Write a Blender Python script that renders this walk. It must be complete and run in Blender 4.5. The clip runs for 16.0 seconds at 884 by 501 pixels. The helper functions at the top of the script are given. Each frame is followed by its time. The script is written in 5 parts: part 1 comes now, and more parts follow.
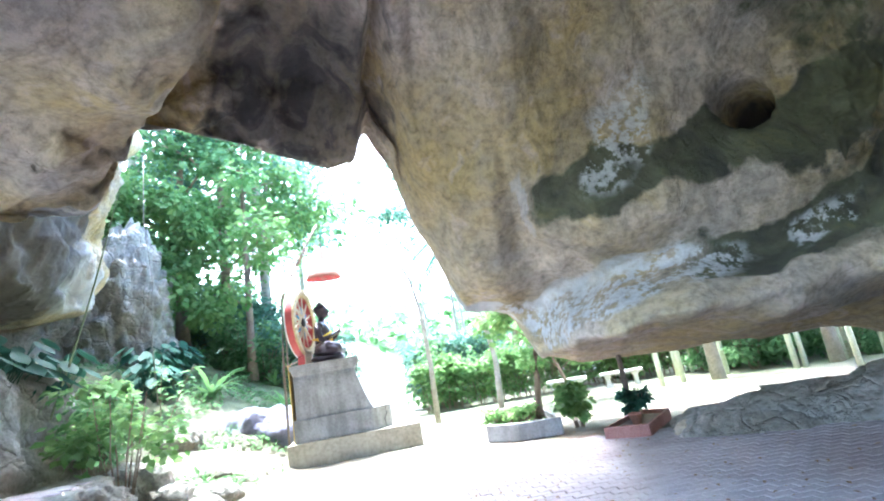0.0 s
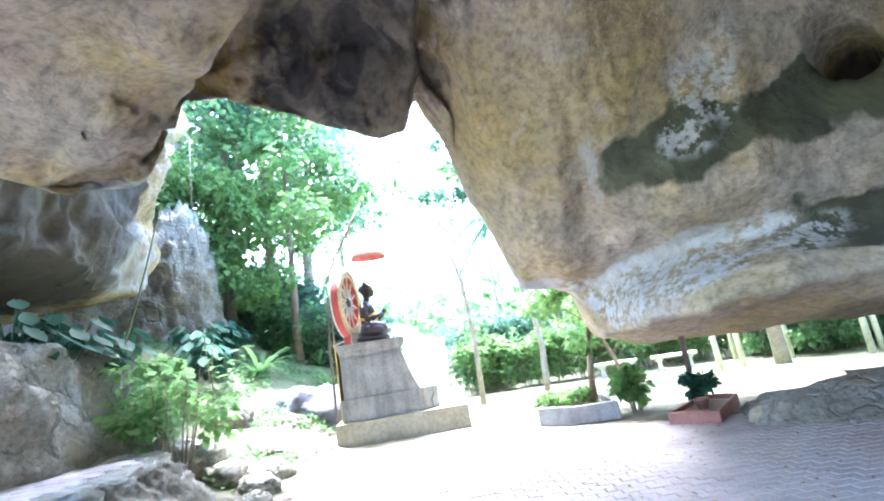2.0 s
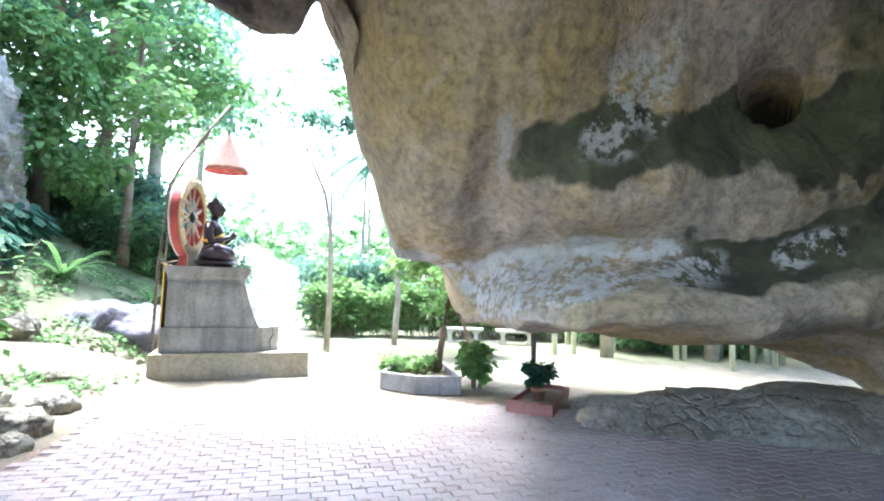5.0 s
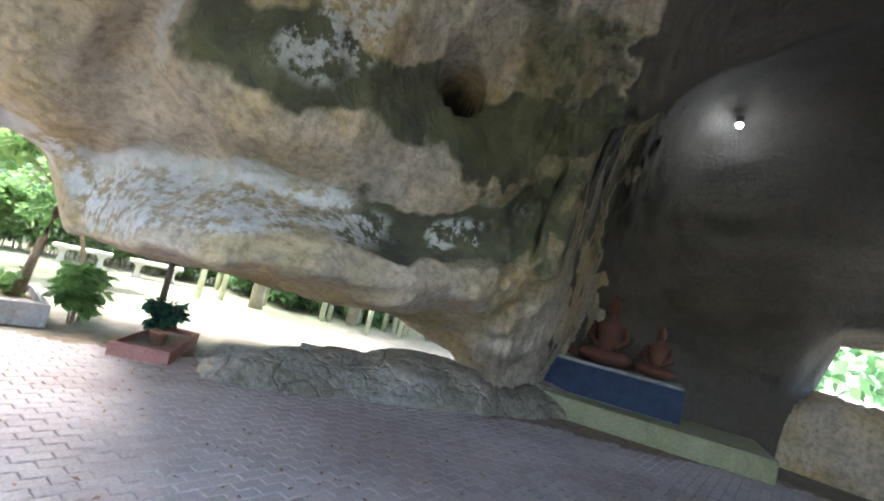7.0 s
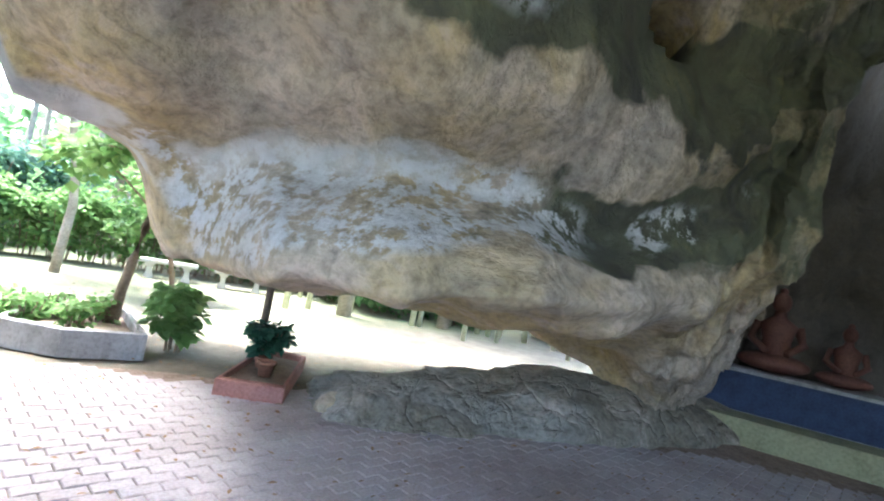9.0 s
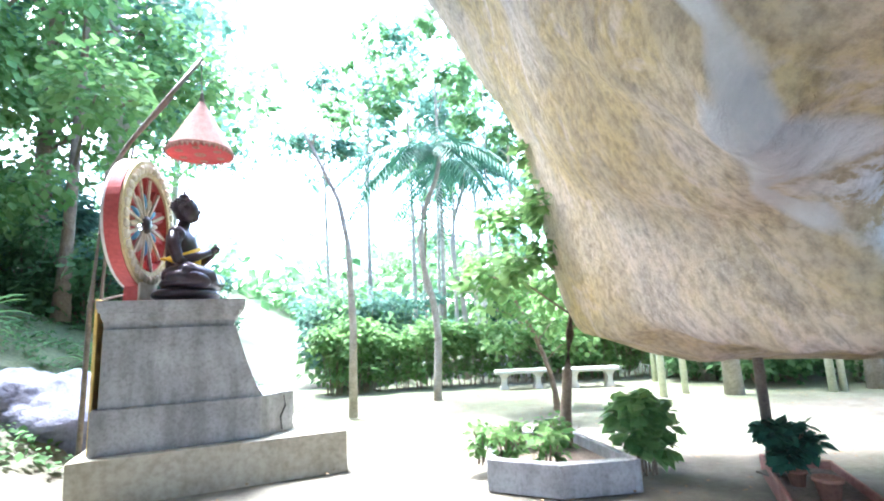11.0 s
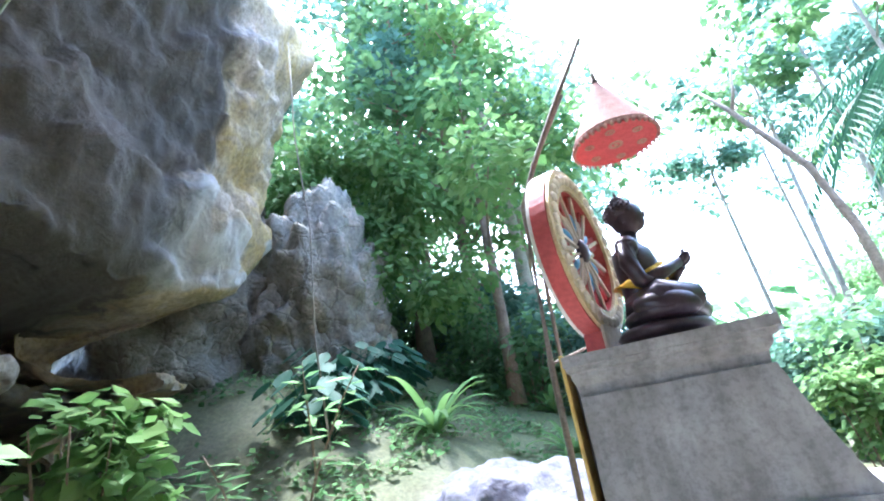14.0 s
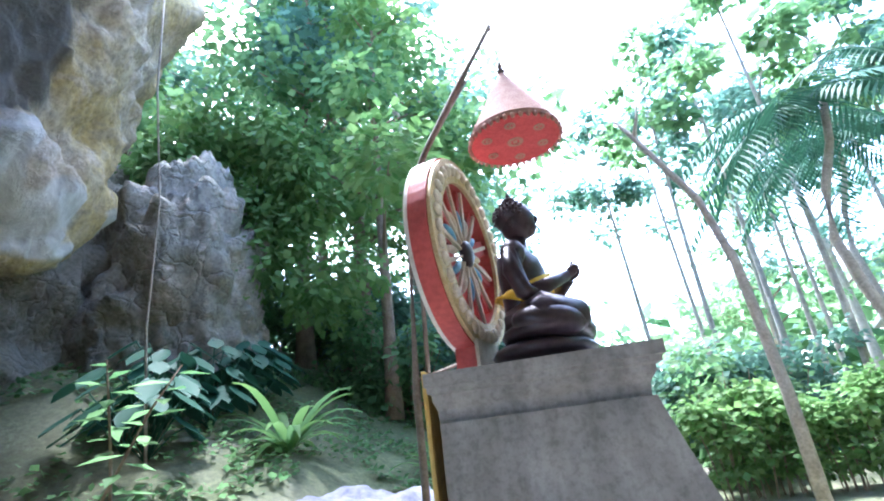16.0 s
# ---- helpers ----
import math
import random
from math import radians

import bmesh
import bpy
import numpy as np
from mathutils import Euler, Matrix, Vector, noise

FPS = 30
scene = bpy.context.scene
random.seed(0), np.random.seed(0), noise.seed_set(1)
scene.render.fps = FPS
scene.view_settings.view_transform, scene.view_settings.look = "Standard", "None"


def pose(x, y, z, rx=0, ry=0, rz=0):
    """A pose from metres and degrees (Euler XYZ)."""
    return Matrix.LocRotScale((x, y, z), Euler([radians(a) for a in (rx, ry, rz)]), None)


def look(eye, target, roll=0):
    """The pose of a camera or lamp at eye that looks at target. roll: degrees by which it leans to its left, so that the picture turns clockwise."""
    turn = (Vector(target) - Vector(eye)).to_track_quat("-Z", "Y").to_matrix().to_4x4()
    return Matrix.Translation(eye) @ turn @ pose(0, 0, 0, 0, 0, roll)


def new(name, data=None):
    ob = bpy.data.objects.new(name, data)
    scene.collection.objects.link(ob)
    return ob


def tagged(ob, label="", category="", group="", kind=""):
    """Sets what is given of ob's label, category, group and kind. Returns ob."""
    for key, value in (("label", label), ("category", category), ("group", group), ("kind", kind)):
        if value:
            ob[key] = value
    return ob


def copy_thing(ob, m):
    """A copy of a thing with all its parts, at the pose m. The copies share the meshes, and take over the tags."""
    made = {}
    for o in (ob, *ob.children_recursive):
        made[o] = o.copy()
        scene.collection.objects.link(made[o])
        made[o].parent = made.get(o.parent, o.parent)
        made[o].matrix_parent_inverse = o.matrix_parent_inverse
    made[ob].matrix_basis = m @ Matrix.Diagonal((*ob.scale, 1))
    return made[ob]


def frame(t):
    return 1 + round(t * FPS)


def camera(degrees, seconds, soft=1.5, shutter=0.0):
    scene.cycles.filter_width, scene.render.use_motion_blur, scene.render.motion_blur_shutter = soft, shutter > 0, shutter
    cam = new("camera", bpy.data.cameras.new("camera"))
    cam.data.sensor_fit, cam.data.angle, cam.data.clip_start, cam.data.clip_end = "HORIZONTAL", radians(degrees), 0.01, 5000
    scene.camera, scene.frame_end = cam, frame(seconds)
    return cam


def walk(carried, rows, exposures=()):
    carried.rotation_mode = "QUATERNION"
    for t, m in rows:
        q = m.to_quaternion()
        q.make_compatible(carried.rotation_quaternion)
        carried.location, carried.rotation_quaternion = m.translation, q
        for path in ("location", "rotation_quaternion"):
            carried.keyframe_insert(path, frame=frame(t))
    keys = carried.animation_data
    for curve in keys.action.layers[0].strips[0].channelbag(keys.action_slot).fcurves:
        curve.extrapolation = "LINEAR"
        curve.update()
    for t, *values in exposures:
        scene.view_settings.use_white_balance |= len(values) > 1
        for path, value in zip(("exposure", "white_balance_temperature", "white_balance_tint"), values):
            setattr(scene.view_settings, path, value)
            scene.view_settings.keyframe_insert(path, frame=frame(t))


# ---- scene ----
cam = camera(83.25, 16.0, soft=2.0)
PATH = [
    (0, look((0.000, -0.000, 1.369), (-0.068, 3.891, 2.294), -9.81)),
    (0.5, look((-0.090, 0.037, 1.372), (-0.109, 3.935, 2.272), -9.02)),
    (1, look((-0.168, 0.053, 1.401), (-0.152, 3.956, 2.276), -8.72)),
    (1.5, look((-0.235, 0.108, 1.411), (-0.337, 4.015, 2.262), -9.35)),
    (2, look((-0.244, 0.304, 1.383), (-0.622, 4.197, 2.222), -9.22)),
    (2.5, look((-0.225, 0.581, 1.398), (-1.053, 4.411, 2.202), -7.93)),
    (3, look((-0.216, 0.791, 1.499), (-1.277, 4.581, 2.215), -5.61)),
    (3.2, look((-0.212, 0.874, 1.546), (-1.288, 4.667, 2.222), -5.24)),
    (5.3, look((-0.280, 1.022, 1.702), (0.824, 4.858, 1.959), 3.77)),
    (5.5, look((-0.208, 1.048, 1.673), (1.213, 4.779, 1.912), 5.33)),
    (6, look((-0.058, 1.112, 1.601), (1.907, 4.586, 1.863), 8.71)),
    (6.5, look((0.057, 1.271, 1.612), (2.535, 4.401, 1.859), 10.97)),
    (7, look((0.109, 1.457, 1.599), (2.943, 4.264, 1.895), 13.61)),
    (7.5, look((0.142, 1.691, 1.556), (3.198, 4.250, 1.899), 15.39)),
    (8, look((0.217, 2.049, 1.535), (3.246, 4.642, 1.856), 15.14)),
    (8.5, look((0.234, 2.566, 1.550), (3.065, 5.384, 1.774), 13.68)),
    (9, look((0.231, 3.003, 1.586), (2.755, 6.104, 1.715), 10.80)),
    (9.5, look((0.187, 3.388, 1.573), (2.140, 6.877, 1.668), 5.32)),
    (10, look((-0.032, 3.812, 1.525), (1.340, 7.565, 1.721), 1.20)),
    (10.2, look((-0.141, 3.971, 1.519), (1.040, 7.783, 1.779), -0.90)),
    (12.3, look((-2.815, 5.916, 1.462), (-2.696, 9.748, 2.604), -2.04)),
    (12.5, look((-2.828, 6.029, 1.471), (-2.881, 9.851, 2.650), -3.57)),
    (13, look((-2.757, 6.273, 1.511), (-3.257, 10.047, 2.740), -5.63)),
    (13.5, look((-2.632, 6.506, 1.518), (-3.843, 10.086, 2.830), -8.41)),
    (14, look((-2.408, 6.854, 1.494), (-4.356, 10.030, 2.952), -9.65)),
    (14.5, look((-2.426, 7.057, 1.501), (-4.710, 9.958, 3.038), -10.55)),
    (15, look((-2.446, 7.111, 1.506), (-4.694, 10.043, 3.040), -11.21)),
    (15.5, look((-2.385, 7.159, 1.494), (-4.354, 10.314, 2.966), -10.68)),
    (16, look((-2.467, 7.596, 1.570), (-3.758, 11.103, 2.995), -7.60)),
]
EXPOSURES = [(0.0, 4.85, 5300, 8), (3.2, 5.0, 5300, 8), (5.5, 4.3, 5650, 9), (7.5, 4.6, 6000, 9), (9.0, 4.45, 5650, 9), (10.2, 4.35, 5450, 9), (12.3, 4.25, 5150, 11), (14.0, 4.1, 5300, 12), (16.0, 3.7, 5250, 12)]
walk(cam, PATH, EXPOSURES)

# ---- light ----
world = bpy.data.worlds.new("sky")
scene.world = world
world.use_nodes = True
wn, wl = world.node_tree.nodes, world.node_tree.links
sky = wn.new("ShaderNodeTexSky")
sky.sky_type, sky.sun_disc = "NISHITA", False
sky.sun_elevation, sky.sun_rotation = radians(58), radians(-35)
sky.air_density, sky.dust_density = 1.0, 4.0
wn["Background"].inputs[1].default_value = 0.15
wl.new(sky.outputs[0], wn["Background"].inputs[0])
sun = new("sun", bpy.data.lights.new("sun", "SUN"))
sun.data.energy, sun.data.angle, sun.data.color = 1.5, radians(12), (1.0, 0.96, 0.88)
sun.matrix_world = look((0, 0, 30), (0 + 0.30 * 18, 0 - 0.43 * 18, 0))

# ---- materials ----
def mat(name, rough=0.8, metal=0.0):
    m = bpy.data.materials.new(name)
    m.use_nodes = True
    nt = m.node_tree
    b = nt.nodes["Principled BSDF"]
    b.inputs["Roughness"].default_value, b.inputs["Metallic"].default_value = rough, metal
    return m, nt, b


def noise_tex(nt, scale, detail=6, rough=0.55, coords="Object", distort=0.0):
    tc = nt.nodes.new("ShaderNodeTexCoord")
    n = nt.nodes.new("ShaderNodeTexNoise")
    n.inputs["Scale"].default_value, n.inputs["Detail"].default_value = scale, detail
    n.inputs["Roughness"].default_value, n.inputs["Distortion"].default_value = rough, distort
    nt.links.new(tc.outputs[coords], n.inputs["Vector"])
    return n.outputs["Fac"]


def ramp(nt, fac, stops):
    r = nt.nodes.new("ShaderNodeValToRGB")
    e = r.color_ramp.elements
    while len(e) < len(stops):
        e.new(0.5)
    for k, (p, c) in zip(e, stops):
        k.position, k.color = p, (*c, 1) if len(c) == 3 else c
    nt.links.new(fac, r.inputs[0])
    return r.outputs[0]


def mix(nt, fac, a, b, mode="MIX"):
    n = nt.nodes.new("ShaderNodeMix")
    n.data_type, n.blend_type = "RGBA", mode
    for sock, v in ((n.inputs[0], fac), (n.inputs[6], a), (n.inputs[7], b)):
        if hasattr(v, "is_output"):
            nt.links.new(v, sock)
        elif isinstance(v, tuple):
            sock.default_value = (*v, 1)
        else:
            sock.default_value = v
    return n.outputs[2]


def bump(nt, b, fac, strength=0.4, dist=0.02):
    n = nt.nodes.new("ShaderNodeBump")
    n.inputs["Strength"].default_value, n.inputs["Distance"].default_value = strength, dist
    nt.links.new(fac, n.inputs["Height"])
    nt.links.new(n.outputs[0], b.inputs["Normal"])


def simple(name, c0, c1, scale=8.0, rough=0.7, metal=0.0, relief=0.3, dist=0.01, coords="Object"):
    m, nt, b = mat(name, rough, metal)
    f = noise_tex(nt, scale, coords=coords)
    g = noise_tex(nt, scale * 6, coords=coords)
    col = ramp(nt, f, [(0.32, c0), (0.68, c1)])
    col = mix(nt, 0.35, col, ramp(nt, g, [(0.35, tuple(x * 0.6 for x in c0)), (0.6, c1)]))
    nt.links.new(col, b.inputs["Base Color"])
    bump(nt, b, g, relief, dist)
    return m


def attr(nt, name):
    a = nt.nodes.new("ShaderNodeAttribute")
    a.attribute_name = name
    return a.outputs["Fac"]


def math_node(nt, op, a, b):
    n = nt.nodes.new("ShaderNodeMath")
    n.operation, n.use_clamp = op, True
    for sock, v in zip(n.inputs, (a, b)):
        if hasattr(v, "is_output"):
            nt.links.new(v, sock)
        else:
            sock.default_value = v
    return n.outputs[0]


def rock_material(name, tan, grey, ochre, stained=True):
    m, nt, b = mat(name, 0.9)
    big, mid, fine = noise_tex(nt, 0.5, 5, 0.6), noise_tex(nt, 2.2, 8, 0.62, distort=0.8), noise_tex(nt, 14, 8, 0.7)
    col = ramp(nt, big, [(0.28, grey), (0.43, tan), (0.60, ochre)])
    col = mix(nt, ramp(nt, mid, [(0.45, (0, 0, 0)), (0.62, (0.45, 0.45, 0.45))]), col, tuple(x * 0.55 for x in grey))
    col = mix(nt, ramp(nt, mid, [(0.36, (0.55, 0.55, 0.55)), (0.45, (0, 0, 0))]), col, (0.56, 0.47, 0.40))
    col = mix(nt, 0.6, col, ramp(nt, fine, [(0.32, (0.22, 0.21, 0.19)), (0.56, (1, 1, 1))]), "MULTIPLY")
    voro = nt.nodes.new("ShaderNodeTexVoronoi")
    voro.feature = "DISTANCE_TO_EDGE"
    voro.inputs["Scale"].default_value = 0.9 if stained else 2.0
    tc = nt.nodes.new("ShaderNodeTexCoord")
    warp = nt.nodes.new("ShaderNodeTexNoise")
    warp.inputs["Scale"].default_value = 1.7
    warp.inputs["Detail"].default_value = 7
    add = nt.nodes.new("ShaderNodeVectorMath")
    nt.links.new(tc.outputs["Object"], warp.inputs["Vector"])
    nt.links.new(tc.outputs["Object"], add.inputs[0])
    nt.links.new(warp.outputs["Color"], add.inputs[1])
    nt.links.new(add.outputs[0], voro.inputs["Vector"])
    crack = ramp(nt, voro.outputs["Distance"], [(0.0, (0.28, 0.28, 0.28)), (0.010, (0, 0, 0))])
    col = mix(nt, crack, col, (0.07, 0.06, 0.045))
    if stained:
        edge = noise_tex(nt, 3.0, 8, 0.65)
        st = math_node(nt, "ADD", attr(nt, "stain"), math_node(nt, "SUBTRACT", edge, 0.5))
        st = ramp(nt, st, [(0.42, (0, 0, 0)), (0.66, (0.93, 0.93, 0.93))])
        green = ramp(nt, mid, [(0.35, (0.035, 0.04, 0.03)), (0.6, (0.09, 0.10, 0.055)), (0.75, (0.17, 0.15, 0.06))])
        col = mix(nt, st, col, green)
        speck = noise_tex(nt, 7.0, 9, 0.7)
        li = math_node(nt, "MULTIPLY", attr(nt, "lime"), ramp(nt, speck, [(0.46, (0, 0, 0)), (0.52, (1, 1, 1))]))
        col = mix(nt, li, col, ramp(nt, fine, [(0.3, (0.36, 0.35, 0.33)), (0.6, (0.62, 0.62, 0.62))]))
        sm = ramp(nt, attr(nt, "smooth"), [(0.3, (0, 0, 0)), (0.7, (0.85, 0.85, 0.85))])
        col = mix(nt, sm, col, ramp(nt, mid, [(0.3, (0.33, 0.33, 0.33)), (0.5, (0.50, 0.49, 0.47)), (0.65, (0.60, 0.60, 0.58))]))
        # dark coat carrying the painted shade of chamber, cavity and overhang
        dk = ramp(nt, math_node(nt, "ADD", attr(nt, "dark_shade"), math_node(nt, "SUBTRACT", mid, 0.5)), [(0.4, (0, 0, 0)), (0.75, (0.9, 0.9, 0.9))])
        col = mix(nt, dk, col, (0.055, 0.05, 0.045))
    nt.links.new(col, b.inputs["Base Color"])
    h = math_node(nt, "ADD", math_node(nt, "MULTIPLY", mid, 0.7), math_node(nt, "MULTIPLY", fine, 0.3))
    if not stained:
        facet = ramp(nt, voro.outputs["Distance"], [(0.0, (0, 0, 0)), (0.09, (0.7, 0.7, 0.7)), (0.4, (1, 1, 1))])
        h = math_node(nt, "ADD", h, math_node(nt, "MULTIPLY", facet, 0.35))
    bump(nt, b, h, 0.9, 0.09 if stained else 0.14)
    return m


ROCK = rock_material("limestone", (0.55, 0.46, 0.35), (0.50, 0.45, 0.40), (0.50, 0.38, 0.17))
CLIFF = rock_material("grey limestone", (0.36, 0.34, 0.29), (0.44, 0.43, 0.38), (0.26, 0.23, 0.17), False)
PURPLE = simple("bluish boulder", (0.10, 0.10, 0.15), (0.24, 0.235, 0.29), 1.6, 0.9, relief=0.8, dist=0.05)


def streaked_concrete():
    m, nt, b = mat("weathered concrete", 0.85)
    f, g = noise_tex(nt, 2.0), noise_tex(nt, 24, 8, 0.7)
    col = ramp(nt, f, [(0.3, (0.22, 0.215, 0.21)), (0.7, (0.38, 0.375, 0.37))])
    tc, mp, st = nt.nodes.new("ShaderNodeTexCoord"), nt.nodes.new("ShaderNodeMapping"), nt.nodes.new("ShaderNodeTexNoise")
    mp.inputs["Scale"].default_value = (6.0, 6.0, 1.3)
    st.inputs["Scale"].default_value, st.inputs["Detail"].default_value = 1.0, 7
    nt.links.new(tc.outputs["Object"], mp.inputs["Vector"])
    nt.links.new(mp.outputs[0], st.inputs["Vector"])
    col = mix(nt, 0.45, col, ramp(nt, st.outputs["Fac"], [(0.36, (0.36, 0.35, 0.34)), (0.56, (1, 1, 1))]), "MULTIPLY")
    col = mix(nt, 0.5, col, ramp(nt, g, [(0.34, (0.4, 0.4, 0.4)), (0.55, (1, 1, 1))]), "MULTIPLY")
    nt.links.new(col, b.inputs["Base Color"])
    bump(nt, b, g, 0.35, 0.012)
    return m


CONCRETE = streaked_concrete()
SLABMAT = simple("mossy concrete", (0.26, 0.23, 0.17), (0.42, 0.38, 0.30), 2.2, 0.9)
YELLOW = simple("faded ochre paint", (0.50, 0.32, 0.06), (0.66, 0.48, 0.16), 2.5, 0.8)
WHITEPAINT = simple("off-white paint", (0.55, 0.52, 0.48), (0.74, 0.72, 0.68), 3, 0.7)
RED = simple("red paint", (0.36, 0.05, 0.05), (0.52, 0.09, 0.08), 4, 0.6)
CREAM = simple("cream relief plaster", (0.55, 0.46, 0.32), (0.78, 0.70, 0.56), 14, 0.7, relief=0.8)
BLUE = simple("blue glazed inlay", (0.08, 0.25, 0.48), (0.16, 0.42, 0.66), 9, 0.35)
GOLD = simple("faded gold relief", (0.48, 0.36, 0.16), (0.70, 0.58, 0.34), 16, 0.5, 0.3, relief=0.9)
BRONZE = simple("dark bronze", (0.030, 0.020, 0.026), (0.065, 0.045, 0.055), 5, 0.32, 0.3, relief=0.15)
SASH = simple("yellow cloth", (0.72, 0.42, 0.02), (0.85, 0.56, 0.06), 6, 0.75)
PINK = simple("pale pink fabric", (0.36, 0.17, 0.13), (0.48, 0.27, 0.22), 12, 0.8)
REDCLOTH = simple("red fabric lining", (0.50, 0.06, 0.07), (0.62, 0.10, 0.11), 6, 0.8)
STEEL = simple("rusted steel pipe", (0.12, 0.09, 0.07), (0.25, 0.21, 0.17), 9, 0.6, 0.4)
BRICKRED = simple("red-brown brick edging", (0.26, 0.10, 0.08), (0.40, 0.20, 0.16), 5, 0.85)
SOIL = simple("dry soil", (0.16, 0.11, 0.08), (0.32, 0.25, 0.19), 5, 0.95, relief=0.8, dist=0.03)
BARK = simple("pale bark", (0.22, 0.19, 0.15), (0.42, 0.38, 0.32), 5, 0.9, relief=0.7, dist=0.03)
DARKBARK = simple("brown bark", (0.13, 0.09, 0.06), (0.27, 0.20, 0.14), 5, 0.9, relief=0.7, dist=0.03)
BLACK = simple("black plastic", (0.015, 0.015, 0.015), (0.03, 0.03, 0.03), 10, 0.5)
BENCHMAT = simple("pale concrete bench", (0.42, 0.40, 0.35), (0.58, 0.56, 0.50), 6, 0.85)
WOOD = simple("weathered wood", (0.22, 0.16, 0.11), (0.38, 0.30, 0.22), 5, 0.8)
CLOTHBLUE = simple("blue altar cloth", (0.012, 0.022, 0.06), (0.03, 0.05, 0.11), 5, 0.8)
ALTARSTONE = simple("yellow-green painted plinth", (0.20, 0.20, 0.11), (0.32, 0.32, 0.19), 4, 0.8)
FIGRED = simple("dull red-brown robe", (0.09, 0.03, 0.025), (0.16, 0.07, 0.045), 5, 0.7)
TERRA = simple("terracotta", (0.24, 0.11, 0.07), (0.38, 0.19, 0.12), 6, 0.85)


def leaf_material(name, c0, c1, rough=0.5, trans=0.35):
    m, nt, b = mat(name, rough)
    geo = nt.nodes.new("ShaderNodeNewGeometry")
    col = ramp(nt, geo.outputs["Random Per Island"], [(0.0, c0), (1.0, c1)])
    big = ramp(nt, noise_tex(nt, 0.6, 3), [(0.35, (0.7, 0.75, 0.7)), (0.65, (1, 1, 1))])
    col = mix(nt, 1.0, col, big, "MULTIPLY")
    b.inputs["Specular IOR Level"].default_value = 0.15
    nt.links.new(col, b.inputs["Base Color"])
    tr = nt.nodes.new("ShaderNodeBsdfTranslucent")
    nt.links.new(col, tr.inputs["Color"])
    ms = nt.nodes.new("ShaderNodeMixShader")
    ms.inputs[0].default_value = trans
    nt.links.new(b.outputs[0], ms.inputs[1])
    nt.links.new(tr.outputs[0], ms.inputs[2])
    nt.links.new(ms.outputs[0], nt.nodes["Material Output"].inputs[0])
    return m


LEAF = leaf_material("green leaves", (0.10, 0.20, 0.08), (0.24, 0.38, 0.17), trans=0.65)
LEAFBLUE = leaf_material("bluish green leaves", (0.09, 0.18, 0.13), (0.22, 0.36, 0.27), trans=0.65)
LEAFLIGHT = leaf_material("light green leaves", (0.14, 0.27, 0.08), (0.27, 0.40, 0.15), trans=0.5)
LEAFDARK = leaf_material("dark glossy leaves", (0.025, 0.08, 0.055), (0.06, 0.15, 0.09), 0.6, 0.2)


def paver_material():
    m, nt, b = mat("grey paving stone", 0.85)
    oi = nt.nodes.new("ShaderNodeObjectInfo")
    geo = nt.nodes.new("ShaderNodeNewGeometry")
    r = math_node(nt, "FRACT", math_node(nt, "ADD", math_node(nt, "MULTIPLY", oi.outputs["Random"], 0.5), math_node(nt, "MULTIPLY", geo.outputs["Random Per Island"], 0.5)), 0.0)
    col = ramp(nt, r, [(0.0, (0.42, 0.37, 0.36)), (0.5, (0.49, 0.44, 0.43)), (1.0, (0.55, 0.50, 0.49))])
    tcn = noise_tex(nt, 0.35, 5, 0.6, "Generated")
    geo2 = nt.nodes.new("ShaderNodeTexNoise")
    geo2.inputs["Scale"].default_value, geo2.inputs["Detail"].default_value = 0.7, 6
    nt.links.new(geo.outputs["Position"], geo2.inputs["Vector"])
    col = mix(nt, 0.7, col, ramp(nt, geo2.outputs["Fac"], [(0.35, (0.66, 0.60, 0.58)), (0.62, (1, 1, 1))]), "MULTIPLY")
    fine = nt.nodes.new("ShaderNodeTexNoise")
    fine.inputs["Scale"].default_value, fine.inputs["Detail"].default_value = 45, 5
    nt.links.new(geo.outputs["Position"], fine.inputs["Vector"])
    col = mix(nt, 0.4, col, ramp(nt, fine.outputs["Fac"], [(0.35, (0.5, 0.5, 0.5)), (0.6, (1, 1, 1))]), "MULTIPLY")
    nt.links.new(col, b.inputs["Base Color"])
    bump(nt, b, fine.outputs["Fac"], 0.3, 0.01)
    return m


PAVER = paver_material()


def ground_material():
    m, nt, b = mat("dry earth and thin grass", 0.95)
    big, mid, fine = noise_tex(nt, 0.35, 6, 0.65), noise_tex(nt, 2.5, 8, 0.65), noise_tex(nt, 18, 8, 0.7)
    dirt = ramp(nt, mid, [(0.3, (0.125, 0.105, 0.075)), (0.65, (0.22, 0.195, 0.145))])
    grass = ramp(nt, fine, [(0.3, (0.05, 0.08, 0.025)), (0.65, (0.15, 0.18, 0.07))])
    f = math_node(nt, "ADD", math_node(nt, "SUBTRACT", big, 0.25), attr(nt, "grass"))
    col = mix(nt, ramp(nt, f, [(0.35, (0, 0, 0)), (0.75, (0.9, 0.9, 0.9))]), dirt, grass)
    col = mix(nt, 0.45, col, ramp(nt, fine, [(0.3, (0.4, 0.4, 0.4)), (0.65, (1, 1, 1))]), "MULTIPLY")
    nt.links.new(col, b.inputs["Base Color"])
    bump(nt, b, fine, 0.6, 0.03)
    return m


GROUND = ground_material()


def lamp_material(power):
    m, nt, b = mat("lamp glow")
    b.inputs["Emission Color"].default_value = (0.9, 0.95, 1, 1)
    b.inputs["Emission Strength"].default_value = power
    return m


GLOW = lamp_material(12.0)

